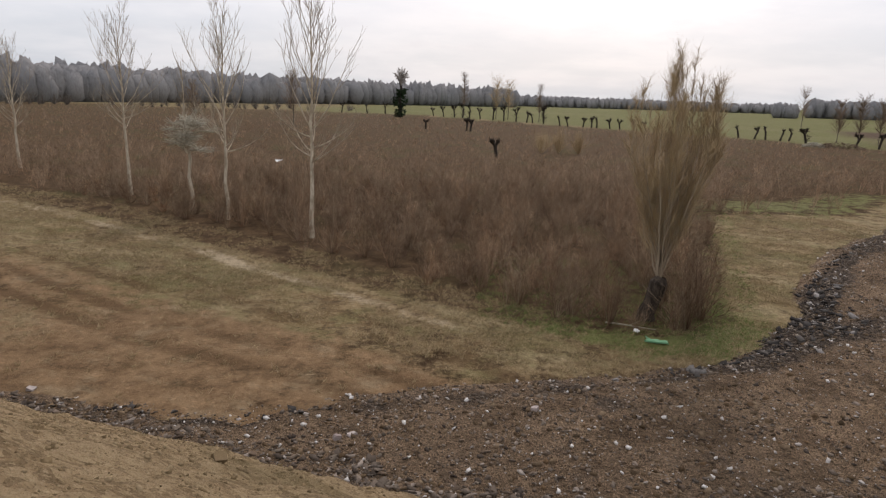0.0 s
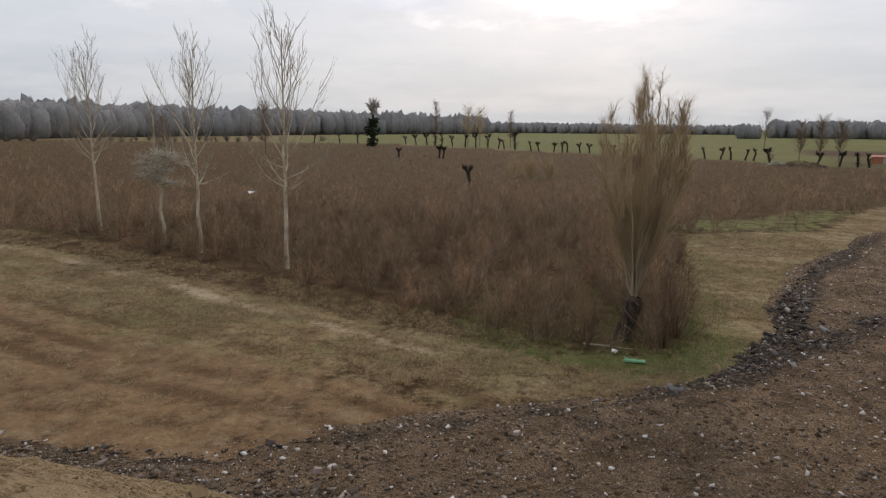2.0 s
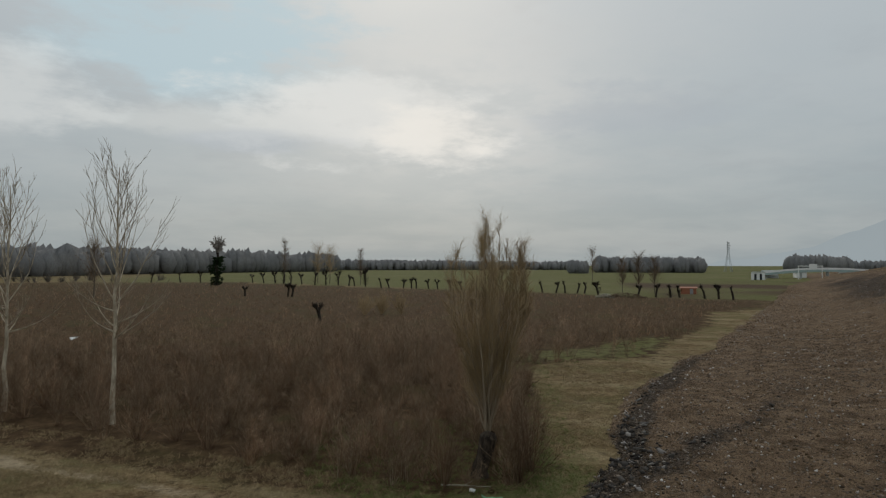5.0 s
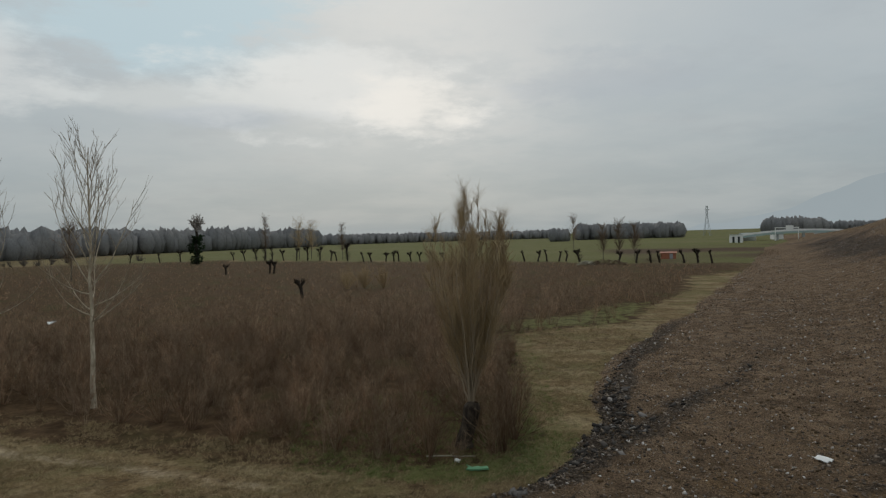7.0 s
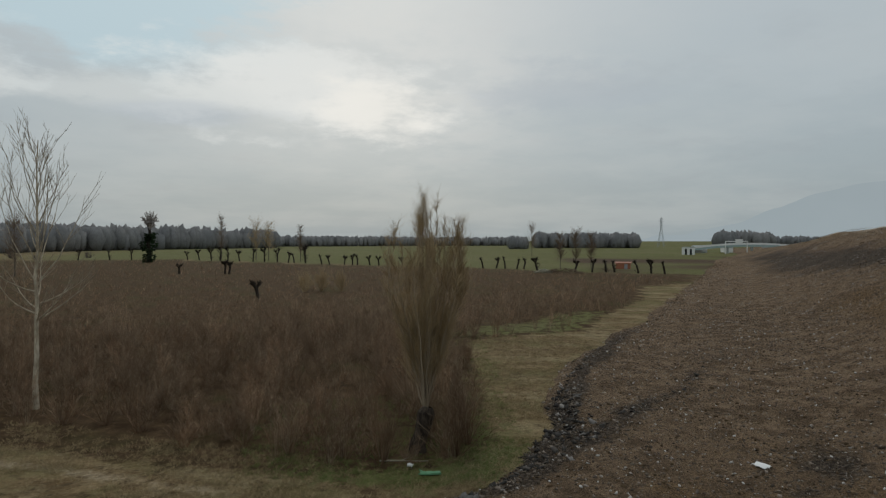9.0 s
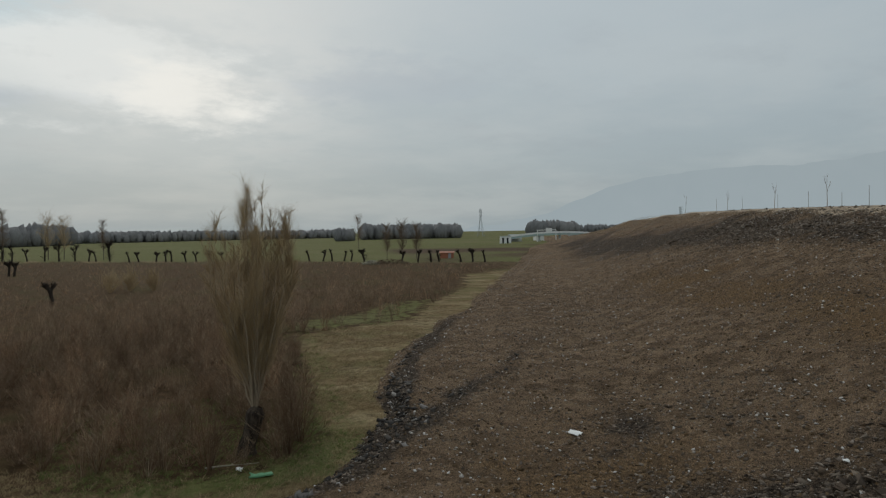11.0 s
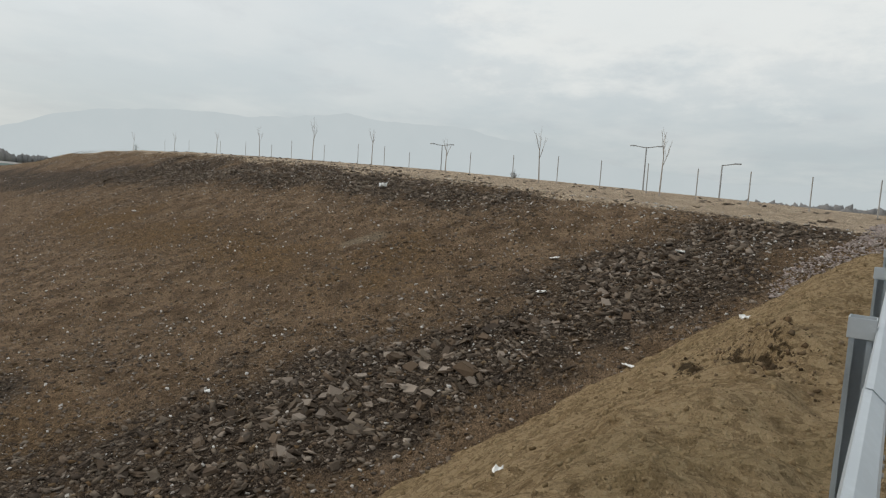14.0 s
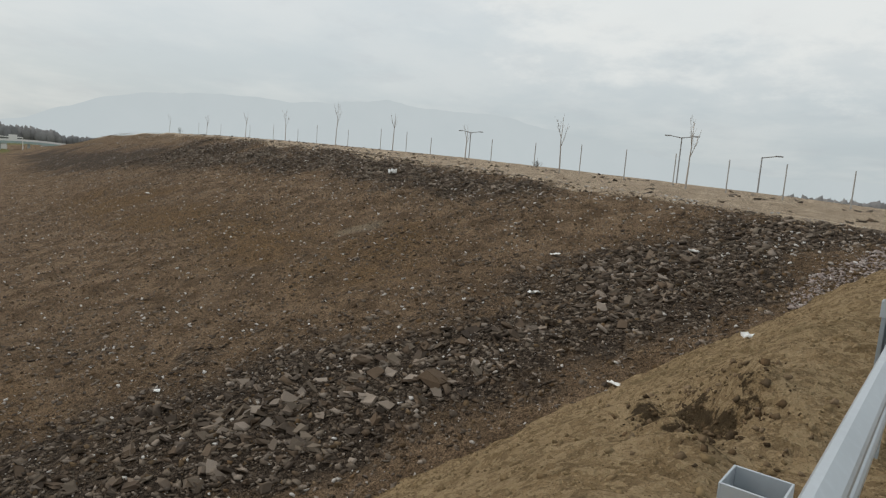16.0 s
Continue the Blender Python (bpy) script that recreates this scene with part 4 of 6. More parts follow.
def willow(x, y):
    rng = random.Random(41)
    ob = thing("pollard_willow", "old pollard willow with dark trunk and yellowish upright shoots", "tree", (x, y, land1(x, y) - 0.1))
    trunk, mid, fine = Wood(), Wood(), Wood()
    trunk.limb([(-0.15, 0, 0), (-0.16, 0, 0.4), (0.0, 0, 0.8), (0.12, 0, 1.2), (0.22, 0, 1.65), (0.3, 0, 1.9)], [0.42, 0.33, 0.3, 0.33, 0.36, 0.2], 10)
    # poles that rise from the pollard head in three sheaves, each carrying steep side branches full of thin shoots
    sheaves = [(0.15, 0.0, 10.7, 12, 0.55), (-1.3, 0.1, 9.8, 7, 0.4), (1.35, -0.1, 9.9, 10, 0.5), (0.3, 0.9, 9.3, 5, 0.5), (-0.2, -0.9, 9.1, 5, 0.5), (-1.0, -0.5, 6.4, 4, 0.5), (1.0, 0.5, 6.8, 4, 0.5), (1.5, -0.6, 5.8, 3, 0.4), (-1.5, 0.5, 5.6, 3, 0.4)]
    for lx, ly, top, count, loose in sheaves:
        for _ in range(count):
            ox, oy = rng.gauss(0, loose), rng.gauss(0, loose)
            gx, gy = lx + ox, ly + oy
            peak = top - rng.uniform(0, 0.5) - 1.15 * math.hypot(ox, oy)
            b = []
            for k in range(9):
                t = k / 8
                open_out = min(1.0, (0.12 + (peak - 1.55) * t) / 5.2) ** 1.35 - 0.3 * max(0.0, t - 0.65)
                b.append((0.2 + gx * open_out + rng.uniform(-0.06, 0.06), gy * open_out + rng.uniform(-0.06, 0.06), 1.55 + (peak - 1.55) * t))
            mid.limb(b, taper(rng.choice((0.045, 0.03, 0.02, 0.02)), 0.006, len(b)), 5)
            for _ in range(15):
                t = rng.uniform(0.3, 0.99)
                q, d2 = at_along(b, t)
                a2 = rng.uniform(0, 6.283)
                l = rng.uniform(0.5, 1.5) * (1.1 - 0.62 * t)
                s2 = shoot(rng, q, d2 + Vector((math.cos(a2), math.sin(a2), 0.0)) * rng.uniform(0.3, 0.7) * (1.35 - 0.6 * t), l, 0.2, 0.14, 4)
                mid.limb(s2, taper(0.012, 0.004, len(s2)), 3)
                for _ in range(30):
                    q2, d3 = at_along(s2, rng.uniform(0.05, 1.0))
                    a3 = rng.uniform(0, 6.283)
                    e = shoot(rng, q2, d3 * 0.35 + Vector((math.cos(a3), math.sin(a3), rng.uniform(0.2, 1.2))) * rng.uniform(0.5, 1.0), rng.uniform(0.2, 0.75), 0.25, 0.1, 2)
                    fine.spike(e, 0.0048)
    trunk.done("trunk", MAT_WILLOWBARK, ob, "dark rugged pollard trunk")
    tagged(mid.done("limb_mass", MAT_WILLOWLIMB, ob), kind="stuff")
    tagged(fine.done("shoot_mass", MAT_WILLOW, ob, "yellowish thin shoots"), kind="stuff")


willow(7.95, 24.8)
for i, (sx, sy, sh, st) in enumerate([(6.1, 24.0, 2.9, 36), (9.0, 23.6, 3.6, 44), (10.0, 24.9, 3.4, 40), (4.8, 25.0, 2.8, 34), (10.6, 26.8, 3.2, 36), (8.6, 26.4, 3.9, 40), (2.8, 26.2, 2.7, 32)]):
    sucker = shrub_mesh(500 + i, sh, st, 9, 0.34, 0.013).done("shrub", MAT_SHRUB, None)
    sucker.matrix_basis = pose(sx, sy, land1(sx, sy))
    tagged(sucker, "tall leafless shrub beside the pollard willow", "shrub", "shrubs at the field edge")


# ---- hedge row and the distance ----
def ivy_tree(x, y):
    rng = random.Random(51)
    ob = thing("ivy_tree", "lone tall tree with ivy-clad trunk and bare round crown", "tree", (x, y, 0))
    trunk, tw, ivy = Wood(), Wood(), Wood()
    pts = [(0, 0, 0), (0.6, 0, 4), (0.1, 0, 8), (0.8, 0, 11), (0.3, 0, 14), (1.1, 0, 18)]
    trunk.limb(pts, [0.9, 0.7, 0.62, 0.55, 0.5, 0.3], 8)
    # round open crown: limbs to the rim of a ball, thin twigs all over it
    for i in range(44):
        az, h = rng.uniform(0, 6.283), rng.uniform(-0.75, 1.0)
        k = math.sqrt(1 - h * h) * rng.uniform(0.55, 1.0)
        rim = Vector((0.8 + 3.3 * k * math.cos(az), 3.3 * k * math.sin(az), 16.6 + 3.4 * h))
        p, d = at_along(pts, rng.uniform(0.68, 0.92))
        bend = p.lerp(rim, 0.5) + Vector((rng.uniform(-0.4, 0.4), rng.uniform(-0.4, 0.4), rng.uniform(-0.5, 0.1)))
        tw.limb([tuple(p), tuple(bend), tuple(rim)], (0.2, 0.14, 0.08), 3)
        for _ in range(20):
            q = p.lerp(rim, rng.uniform(0.45, 1.0))
            out = (q - Vector((0.8, 0, 16))).normalized()
            e = shoot(rng, q, out + Vector((rng.uniform(-0.8, 0.8), rng.uniform(-0.8, 0.8), rng.uniform(-0.5, 0.8))), rng.uniform(0.5, 1.2), 0.3, 0.05, 2)
            tw.spike(e, 0.1)
    for i in range(700):
        t = rng.uniform(0.03, 0.62)
        p, d = at_along(pts, t)
        r = (1.2 + 1.5 * math.sin(min(1.0, t / 0.6) * 2.6)) * rng.uniform(0.2, 0.9) * (1 + 0.45 * math.sin(t * 23) + 0.3 * math.sin(t * 51 + 1))
        az = rng.uniform(0, 6.283)
        c = p + Vector((math.cos(az) * r, math.sin(az) * r, rng.uniform(-0.4, 0.4)))
        e = shoot(rng, c, (math.cos(az), math.sin(az), rng.uniform(-0.8, 0.5)), rng.uniform(0.5, 1.0), 0.2, 0, 2)
        ivy.limb(e, (0.18, 0.2, 0.05), 3)
    trunk.done("trunk", MAT_DARKBARK, ob)
    tw.done("crown", MAT_SAPLING, ob)
    ivy.done("ivy", MAT_IVY, ob, "dark green ivy")


ivy_tree(-25.5, 268)


def pollard(x, y, h, seed, bushy=0.5, label="knobbly dark pollard tree in the field hedge row", mat=None):
    rng = random.Random(seed)
    ob = thing("pollard_tree", label, "tree", (x, y, -0.1), 0, "pollards along the hedge row")
    trunk, tw = Wood(), Wood()
    lx = rng.uniform(-0.5, 0.5)
    pts = [(0, 0, 0), (lx * 0.35, 0, h * 0.22), (lx, 0, h * 0.42), (lx * 1.25, 0, h * 0.5)]
    trunk.limb(pts, [0.30, 0.24, 0.24, 0.3], 7)
    # knobby arms, each with a fist of short shoots
    for k in range(rng.choice((1, 2, 2, 3))):
        side = rng.uniform(0.25, 0.8) * (1 if k % 2 else -1)
        arm = shoot(rng, pts[-1], (side, rng.uniform(-0.4, 0.4), 1), h * rng.uniform(0.22, 0.36), 0.2, 0.02, 3)
        trunk.limb(arm, [0.22, 0.19, 0.22, 0.32], 6)
        for i in range(int(12 + 34 * bushy)):
            az = rng.uniform(0, 6.283)
            q, dd = at_along(arm, rng.uniform(0.45, 1))
            b = shoot(rng, q, (math.cos(az), math.sin(az), rng.uniform(-0.2, 1.6)), h * rng.uniform(0.06, 0.22), 0.35, 0.06, 3)
            tw.limb(b, taper(0.07, 0.03, len(b)), 3)
    for i in range(int(30 * max(0.0, bushy - 0.6))):
        az = rng.uniform(0, 6.283)
        b = shoot(rng, (rng.uniform(-0.4, 0.4), rng.uniform(-0.4, 0.4), h * rng.uniform(0.05, 0.5)), (math.cos(az), math.sin(az), rng.uniform(0.2, 1.6)), h * rng.uniform(0.12, 0.3), 0.35, 0.06, 3)
        tw.limb(b, taper(0.07, 0.03, len(b)), 3)
    trunk.done("trunk", MAT_DARKBARK, ob)
    tw.done("crown", mat or MAT_DARKBARK, ob)


for i, (x, y, h, b) in enumerate([(-58, 316, 6, .9), (-45, 312, 5, .8), (-36, 309, 6.5, .9), (-13, 304, 5, .5), (-8, 297, 5.5, .6), (-3, 289, 6.5, 1.2), (0.5, 285, 7.5, 1.5), (3.5, 281, 7, 1.4),
                                  (8, 275, 5.5, .6), (13, 268, 6.5, .9), (17, 262, 7.5, 1.0), (21.5, 257, 6.5, 1.1), (25, 250, 5, .6), (27, 248, 4.5, .5), (30.6, 243, 8, 1.8), (34.5, 229, 4.2, .4),
                                  (37, 227, 4.2, .4), (41.5, 223, 4.2, .5), (44, 221, 4.6, .8), (45.5, 220, 4.6, .8), (49, 216, 4, .4), (51.5, 213, 4, .5), (55, 209, 4.2, .4), (58, 206, 4.0, .6),
                                  (76, 180, 4, .4), (79.5, 178, 4.2, .4), (81.5, 176, 4.4, .5), (84, 173, 4, .5), (85.8, 172, 4.2, .4), (86, 164, 4.4, 1.4), (90, 150, 4.2, .6), (94, 148, 4.4, .7),
                                  (97, 146, 4.2, 1.2), (99, 145, 4, 1.0), (102, 139, 4.2, .7), (104.5, 137, 4.2, .8), (105.5, 133, 4, .5), (-9.5, 176, 3.6, .4), (1.5, 172, 4.4, .5), (2.5, 171, 3.8, .5)]):
    pollard(x, y, h, 600 + i, b)


def tall_bare(x, y, h, seed, wide=0.3, mat=None, name="bare_tree", label="bare tall tree behind the hedge row"):
    rng = random.Random(seed)
    ob = thing(name, label, "tree", (x, y, -0.1), 0)
    trunk, tw = Wood(), Wood()
    pts = [(0, 0, 0), (0.1, 0, h * 0.3), (0, 0, h * 0.65), (0, 0, h)]
    trunk.limb(pts, [h * 0.011, h * 0.009, h * 0.006, 0.03], 6)
    for i in range(110):
        t = rng.uniform(0.25, 0.97)
        p, d = at_along(pts, t)
        az = rng.uniform(0, 6.283)
        b = shoot(rng, p, (math.cos(az), math.sin(az), rng.uniform(0.6, 1.6)), h * wide * rng.uniform(0.4, 1) * (1.2 - t * 0.6), 0.2, 0.08, 3)
        tw.limb(b, taper(0.04, 0.015, len(b)), 3)
        for _ in range(8):
            q, dd = at_along(b, rng.uniform(0.2, 1))
            a2 = rng.uniform(0, 6.283)
            tw.spike(shoot(rng, q, dd + Vector((math.cos(a2), math.sin(a2), 0.3)), h * rng.uniform(0.05, 0.12), 0.2, 0, 2), 0.02)
    trunk.done("trunk", MAT_BRANCH, ob)
    tw.done("crown", mat or MAT_BROWNTWIG, ob)


tall_bare(1, 300, 20, 71, 0.2)
tall_bare(31, 262, 14, 72, 0.25)
tall_bare(15, 285, 16, 73, 0.5, MAT_WILLOW, label="round yellowish bare tree behind the hedge row")
tall_bare(20, 282, 15, 74, 0.5, MAT_WILLOW, label="round yellowish bare tree behind the hedge row")
tall_bare(98, 172, 10, 75, 0.4)
tall_bare(101, 168, 11, 76, 0.45)
tall_bare(105, 166, 10, 77, 0.45)
tall_bare(154, 300, 16, 78, 0.4)
tall_bare(-46, 178, 14, 79, 0.45)
tall_bare(-62, 150, 10, 80, 0.4)


pollard(5.4, 95.6, 3.4, 690, 0.5, "dark stunted pollard standing in the shrubland")
for i, (x, y, h) in enumerate([(13.5, 108, 3.2), (16.5, 109, 3.4), (19.5, 107, 3.0)]):
    yb = shrub_mesh(1400 + i, h * 1.3, 70, 14, 0.5, 0.016).done("willow_bush", MAT_WILLOW, None)
    yb.matrix_basis = pose(x, y, land1(x, y))
    tagged(yb, "round yellowish willow bush in the shrubland", "shrub")


def clump(wood, rng, at, wide, high):
    """An uneven twenty-sided heart of growth."""
    g = 1.618
    pts = [(-1, g, 0), (1, g, 0), (-1, -g, 0), (1, -g, 0), (0, -1, g), (0, 1, g), (0, -1, -g), (0, 1, -g), (g, 0, -1), (g, 0, 1), (-g, 0, -1), (-g, 0, 1)]
    base = len(wood.v)
    for p in pts:
        k = rng.uniform(0.42, 0.6)
        wood.v.append((at[0] + p[0] * k * wide, at[1] + p[1] * k * wide, at[2] + p[2] * k * high))
    for f in ((0, 11, 5), (0, 5, 1), (0, 1, 7), (0, 7, 10), (0, 10, 11), (1, 5, 9), (5, 11, 4), (11, 10, 2), (10, 7, 6), (7, 1, 8), (3, 9, 4), (3, 4, 2), (3, 2, 6), (3, 6, 8), (3, 8, 9), (4, 9, 5), (2, 4, 11), (6, 2, 10), (8, 6, 7), (9, 8, 1)):
        wood.f.append(tuple(base + i for i in f))


def woods():
    """Bare woodland along the edge of the plain."""
    rng = np.random.default_rng(81)
    tpl = []
    for k in range(7):
        r = random.Random(810 + k)
        wd = Wood()
        wide = r.uniform(3.6, 5.6)
        top = r.uniform(13.5, 17.5)
        wd.limb([(0, 0, 0), (0, 0, top * 0.5)], [0.4, 0.3], 3)
        # a close heart of branches, with twigs that stick out of it all round
        clump(wd, r, (0, 0, top * 0.44), wide * 1.0, top * 0.56)
        for i in range(90):
            az, h = r.uniform(0, 6.283), r.uniform(-0.9, 1)
            rad = wide * math.sqrt(max(0.15, 1 - h * h))
            rim = (rad * math.cos(az) * r.uniform(0.85, 1.15), rad * math.sin(az) * r.uniform(0.85, 1.15), top * 0.44 + h * top * r.uniform(0.42, 0.49))
            wd.spike([(rim[0] * 0.5, rim[1] * 0.5, top * 0.44 + (rim[2] - top * 0.44) * 0.8), rim], 0.4)
        tpl.append(wd)
    rows = []

    def belt(az0, az1, d0, d1, h0, h1, depth, step):
        az = az0
        while az < az1:
            t = (az - az0) / (az1 - az0)
            d = d0 + (d1 - d0) * t
            for row in range(2):
                dd = d + row * depth / 2 + rng.uniform(-0.1, 0.1) * depth
                a = radians(az + rng.uniform(-0.5, 0.5) * step)
                hh = (h0 + (h1 - h0) * t) * (rng.uniform(0.84, 1.04) + 0.06 * float(lump(az * 3.0, row * 5.0, 4.0, 94))) / 17
                rows.append((math.sin(a) * dd, math.cos(a) * dd, -0.3, rng.uniform(0, 6.28), hh, rng.integers(7)))
            az += step * 0.32
    belt(-62, -34, 390, 400, 25, 25, 60, 0.55)
    belt(-34, -14, 400, 540, 25, 24, 70, 0.42)
    belt(-14, 4.5, 560, 760, 25, 24, 90, 0.36)
    belt(4.5, 26, 900, 1000, 18, 15, 120, 0.34)
    belt(27.5, 36, 700, 720, 19, 19.5, 120, 0.3)
    belt(25.3, 26.7, 620, 620, 15.5, 16, 40, 0.3)
    belt(42.3, 46.5, 950, 950, 25, 22, 100, 0.28)
    belt(46.5, 60, 1000, 1100, 17, 12, 100, 0.34)
    belt(96, 128, 260, 300, 9, 12, 40, 0.5)
    ob = scatter_fast(tpl, rows, "far_woods", MAT_HAZED_WOODS, "leafless woods along the edge of the plain, greyed for haze", "woods")
    ob.data.polygons.foreach_set("use_smooth", np.ones(len(ob.data.polygons), bool))
    return ob


woods()


def field_hedge():
    """Low dark scrub along the foot of the woods."""
    rng = np.random.default_rng(84)
    tpl = [shrub_mesh(860 + k, 5.0, 16, 9, 0.7, r=0.11, coarse=True, tuft=22) for k in range(5)]
    rows = []
    for az in np.arange(-58, -9, 0.42):
        if float(lump(az, 0.0, 2.2, 95)) + rng.uniform(-0.5, 0.5) < -0.25:
            continue
        a, d = radians(az + rng.uniform(-0.3, 0.3)), rng.uniform(338, 372)
        rows.append((math.sin(a) * d, math.cos(a) * d, -0.1, rng.uniform(0, 6.28), rng.uniform(0.5, 1.25), rng.integers(5)))
    scatter_fast(tpl, rows, "hedge", MAT_BRANCH, "dark bare scrub along the foot of the woods", "hedge")


field_hedge()


def mountains():
    m, n = material("haze_glow_mountain")
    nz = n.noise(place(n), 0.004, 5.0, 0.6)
    # The ridge glows in near-sky colours, which paints the haze into it.
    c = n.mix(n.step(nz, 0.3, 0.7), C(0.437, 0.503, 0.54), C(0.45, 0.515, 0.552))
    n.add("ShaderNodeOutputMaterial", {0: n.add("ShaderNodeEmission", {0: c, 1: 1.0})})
    az = np.arange(30, 130, 0.25)
    el = np.interp(az, [30, 40, 44, 47.5, 52, 56, 62, 65.8, 72, 79.6, 84.6, 94, 104, 130], [0, 0.5, 1.6, 3.0, 4.1, 4.75, 4.6, 5.1, 5.6, 5.0, 4.3, 2.75, 1.4, 0.6])
    el = el + 0.32 * lump(az, az * 0, 5, 93) + 0.16 * lump(az, az * 0, 1.6, 91) + 0.06 * lump(az, az * 0, 0.6, 92)
    R = 4200
    v, f = [], []
    for i, (a, e) in enumerate(zip(az, el)):
        x, y = math.sin(radians(a)), math.cos(radians(a))
        v += [(x * R, y * R, -20), (x * (R + 60), y * (R + 60), 8.5 + R * math.tan(radians(max(0.05, e)))), (x * (R + 900), y * (R + 900), -20)]
        if i:
            f += [(3 * i - 3, 3 * i, 3 * i + 1, 3 * i - 2), (3 * i - 2, 3 * i + 1, 3 * i + 2, 3 * i - 1)]
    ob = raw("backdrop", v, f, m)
    tagged(ob, "faint blue-grey mountain ridge, haze painted into its glow", "mountains", kind="structure")


mountains()


# ---- loose stone, clods and chips ----
def pebble(seed, flat=0.5, tilt=25, rough=0.28, cuts=3):
    """A broken angular stone, about one metre across."""
    rng = random.Random(seed)
    bm = bmesh.new()
    bmesh.ops.create_cube(bm, size=1.0)
    for v in list(bm.verts):
        v.co += Vector([rng.uniform(-rough, rough) for _ in range(3)]) * 0.75
    cut = rng.sample(list(bm.verts), cuts)
    if cut:
        bmesh.ops.bevel(bm, geom=cut, offset=rng.uniform(0.22, 0.4), segments=1, affect="VERTICES")
    bmesh.ops.triangulate(bm, faces=list(bm.faces))
    m = Euler((radians(rng.uniform(-tilt, tilt)), radians(rng.uniform(-tilt, tilt)), rng.uniform(0, 6))).to_matrix()
    lx, ly = rng.uniform(0.8, 1.25), rng.uniform(0.5, 0.9)
    for v in bm.verts:
        v.co = m @ Vector((v.co.x * lx, v.co.y * ly, v.co.z * flat * 0.9))
    bm.verts.index_update()
    wd = Wood()
    wd.v = [tuple(v.co) for v in bm.verts]
    wd.f = [tuple(v.index for v in f.verts) for f in bm.faces]
    bm.free()
    return wd


SLABS = [pebble(900 + k, 0.36, 32, 0.42, 1) for k in range(12)]
LUMPS = [pebble(930 + k, 0.75, 60, 0.46, 0) for k in range(14)]
CHIPS = [pebble(960 + k, 0.4, 35, 0.36, 0) for k in range(10)]


def on_mound(rng, count, u0, u1, a0, a1, power=1.6):
    a = a0 + (a1 - a0) * rng.random(count) ** power
    u = u0 + (u1 - u0) * rng.random(count)
    x, y = u * N_DIR[0] + a * E_DIR[0], u * N_DIR[1] + a * E_DIR[1]
    ok = mound_z(x, y) > np.maximum(slope_z(x, y), field_z(x, y)) - 0.05
    return x[ok], y[ok]


def stones():
    rng = np.random.default_rng(71)
    bank = LAND[2]
    # thick broken stone in the valley, at the toe and below the crest
    x, y = on_mound(rng, 300000, -30, 19, 2, 95, 1.8)
    cover = stone_cover(x, y)
    k = rng.random(len(x)) < np.clip(cover - 0.05, 0, 1) ** 1.3 * 0.7
    x, y, cover = x[k], y[k], cover[k]
    size = (0.06 + 0.27 * rng.random(len(x)) ** 4.0) * (0.4 + 0.8 * cover) * np.clip((x * E_DIR[0] + y * E_DIR[1] - 3) / 13, 0.45, 1) * np.clip(1 - (x * N_DIR[0] + y * N_DIR[1] + 8) / 14, 0.42, 1)
    z = mound_z(x, y) + size * 0.09
    order = np.argsort(-size / (9 + np.hypot(x - 3, y + 2)))
    x, y, z, size = x[order], y[order], z[order], size[order]
    meshes = []
    for k, wd in enumerate(SLABS):
        me = bpy.data.meshes.new("stone")
        me.from_pydata(wd.v, [], wd.f)
        me.materials.append(MAT_STONE)
        meshes.append(me)
    for i in range(280):
        ob = new("stone", meshes[i % 12])
        ob.parent = bank
        sc = float(size[i])
        ob.matrix_basis = pose(x[i], y[i], z[i] + 0.08 * sc, rng.uniform(-28, 28), rng.uniform(-28, 28), rng.uniform(0, 360)) @ Matrix.Diagonal((sc, sc, sc, 1))
    rows = [(x[i], y[i], z[i], rng.uniform(0, 6.28), size[i], rng.integers(12)) for i in range(280, len(x))]
    scatter_fast(SLABS, rows, "loose_stone", MAT_STONE, "dark broken stone strewn over the fill", "stones")
    # black slaty pieces heaped along the toe
    x, y = on_mound(rng, 120000, -2, 19, 2, 64, 1.2)
    k = rng.random(len(x)) < toe_cover(x, y) * 0.36
    x, y = x[k], y[k]
    sz = 0.05 + 0.25 * rng.random(len(x)) ** 4
    rows = [(p, q, r + 0.03, rng.uniform(0, 6.28), t, rng.integers(12)) for p, q, r, t in zip(x, y, mound_z(x, y), sz)]
    scatter_fast(SLABS, rows, "slate_heap", MAT_SLATE, "black slaty stone heaped along the foot of the fill", "stones")
    # small broken pieces between and around the larger stone
    x, y = on_mound(rng, 150000, -30, 19, 2, 80, 1.8)
    k = rng.random(len(x)) < np.clip(stone_cover(x, y) + 0.2, 0, 1) * 0.7
    x, y = x[k], y[k]
    sz = 0.035 + 0.10 * rng.random(len(x)) ** 2.5
    rows = [(p, q, r + 0.015, rng.uniform(0, 6.28), t, rng.integers(10)) for p, q, r, t in zip(x, y, mound_z(x, y), sz)]
    scatter_fast(CHIPS, rows, "loose_stone", MAT_STONE, "small broken stone between the larger pieces", "stones")
    # earth clods all over the fill
    x, y = on_mound(rng, 48000, -29.5, 19, 2, 260, 2.6)
    sz = 0.035 + 0.11 * rng.random(len(x)) ** 4
    rows = [(a, b, c, rng.uniform(0, 6.28), s, rng.integers(14)) for a, b, c, s in zip(x, y, mound_z(x, y), sz)]
    scatter_fast(LUMPS, rows, "earth_clod", MAT_BROWN, "crumbly brown clods on the stony fill", "clods")
    # pale chips
    x, y = on_mound(rng, 46000, -31, 19, 2, 200, 1.9)
    u = x * N_DIR[0] + y * N_DIR[1]
    keep = rng.random(len(x)) < 0.45 + 0.55 * np.exp(-((u + 27) / 4) ** 2)
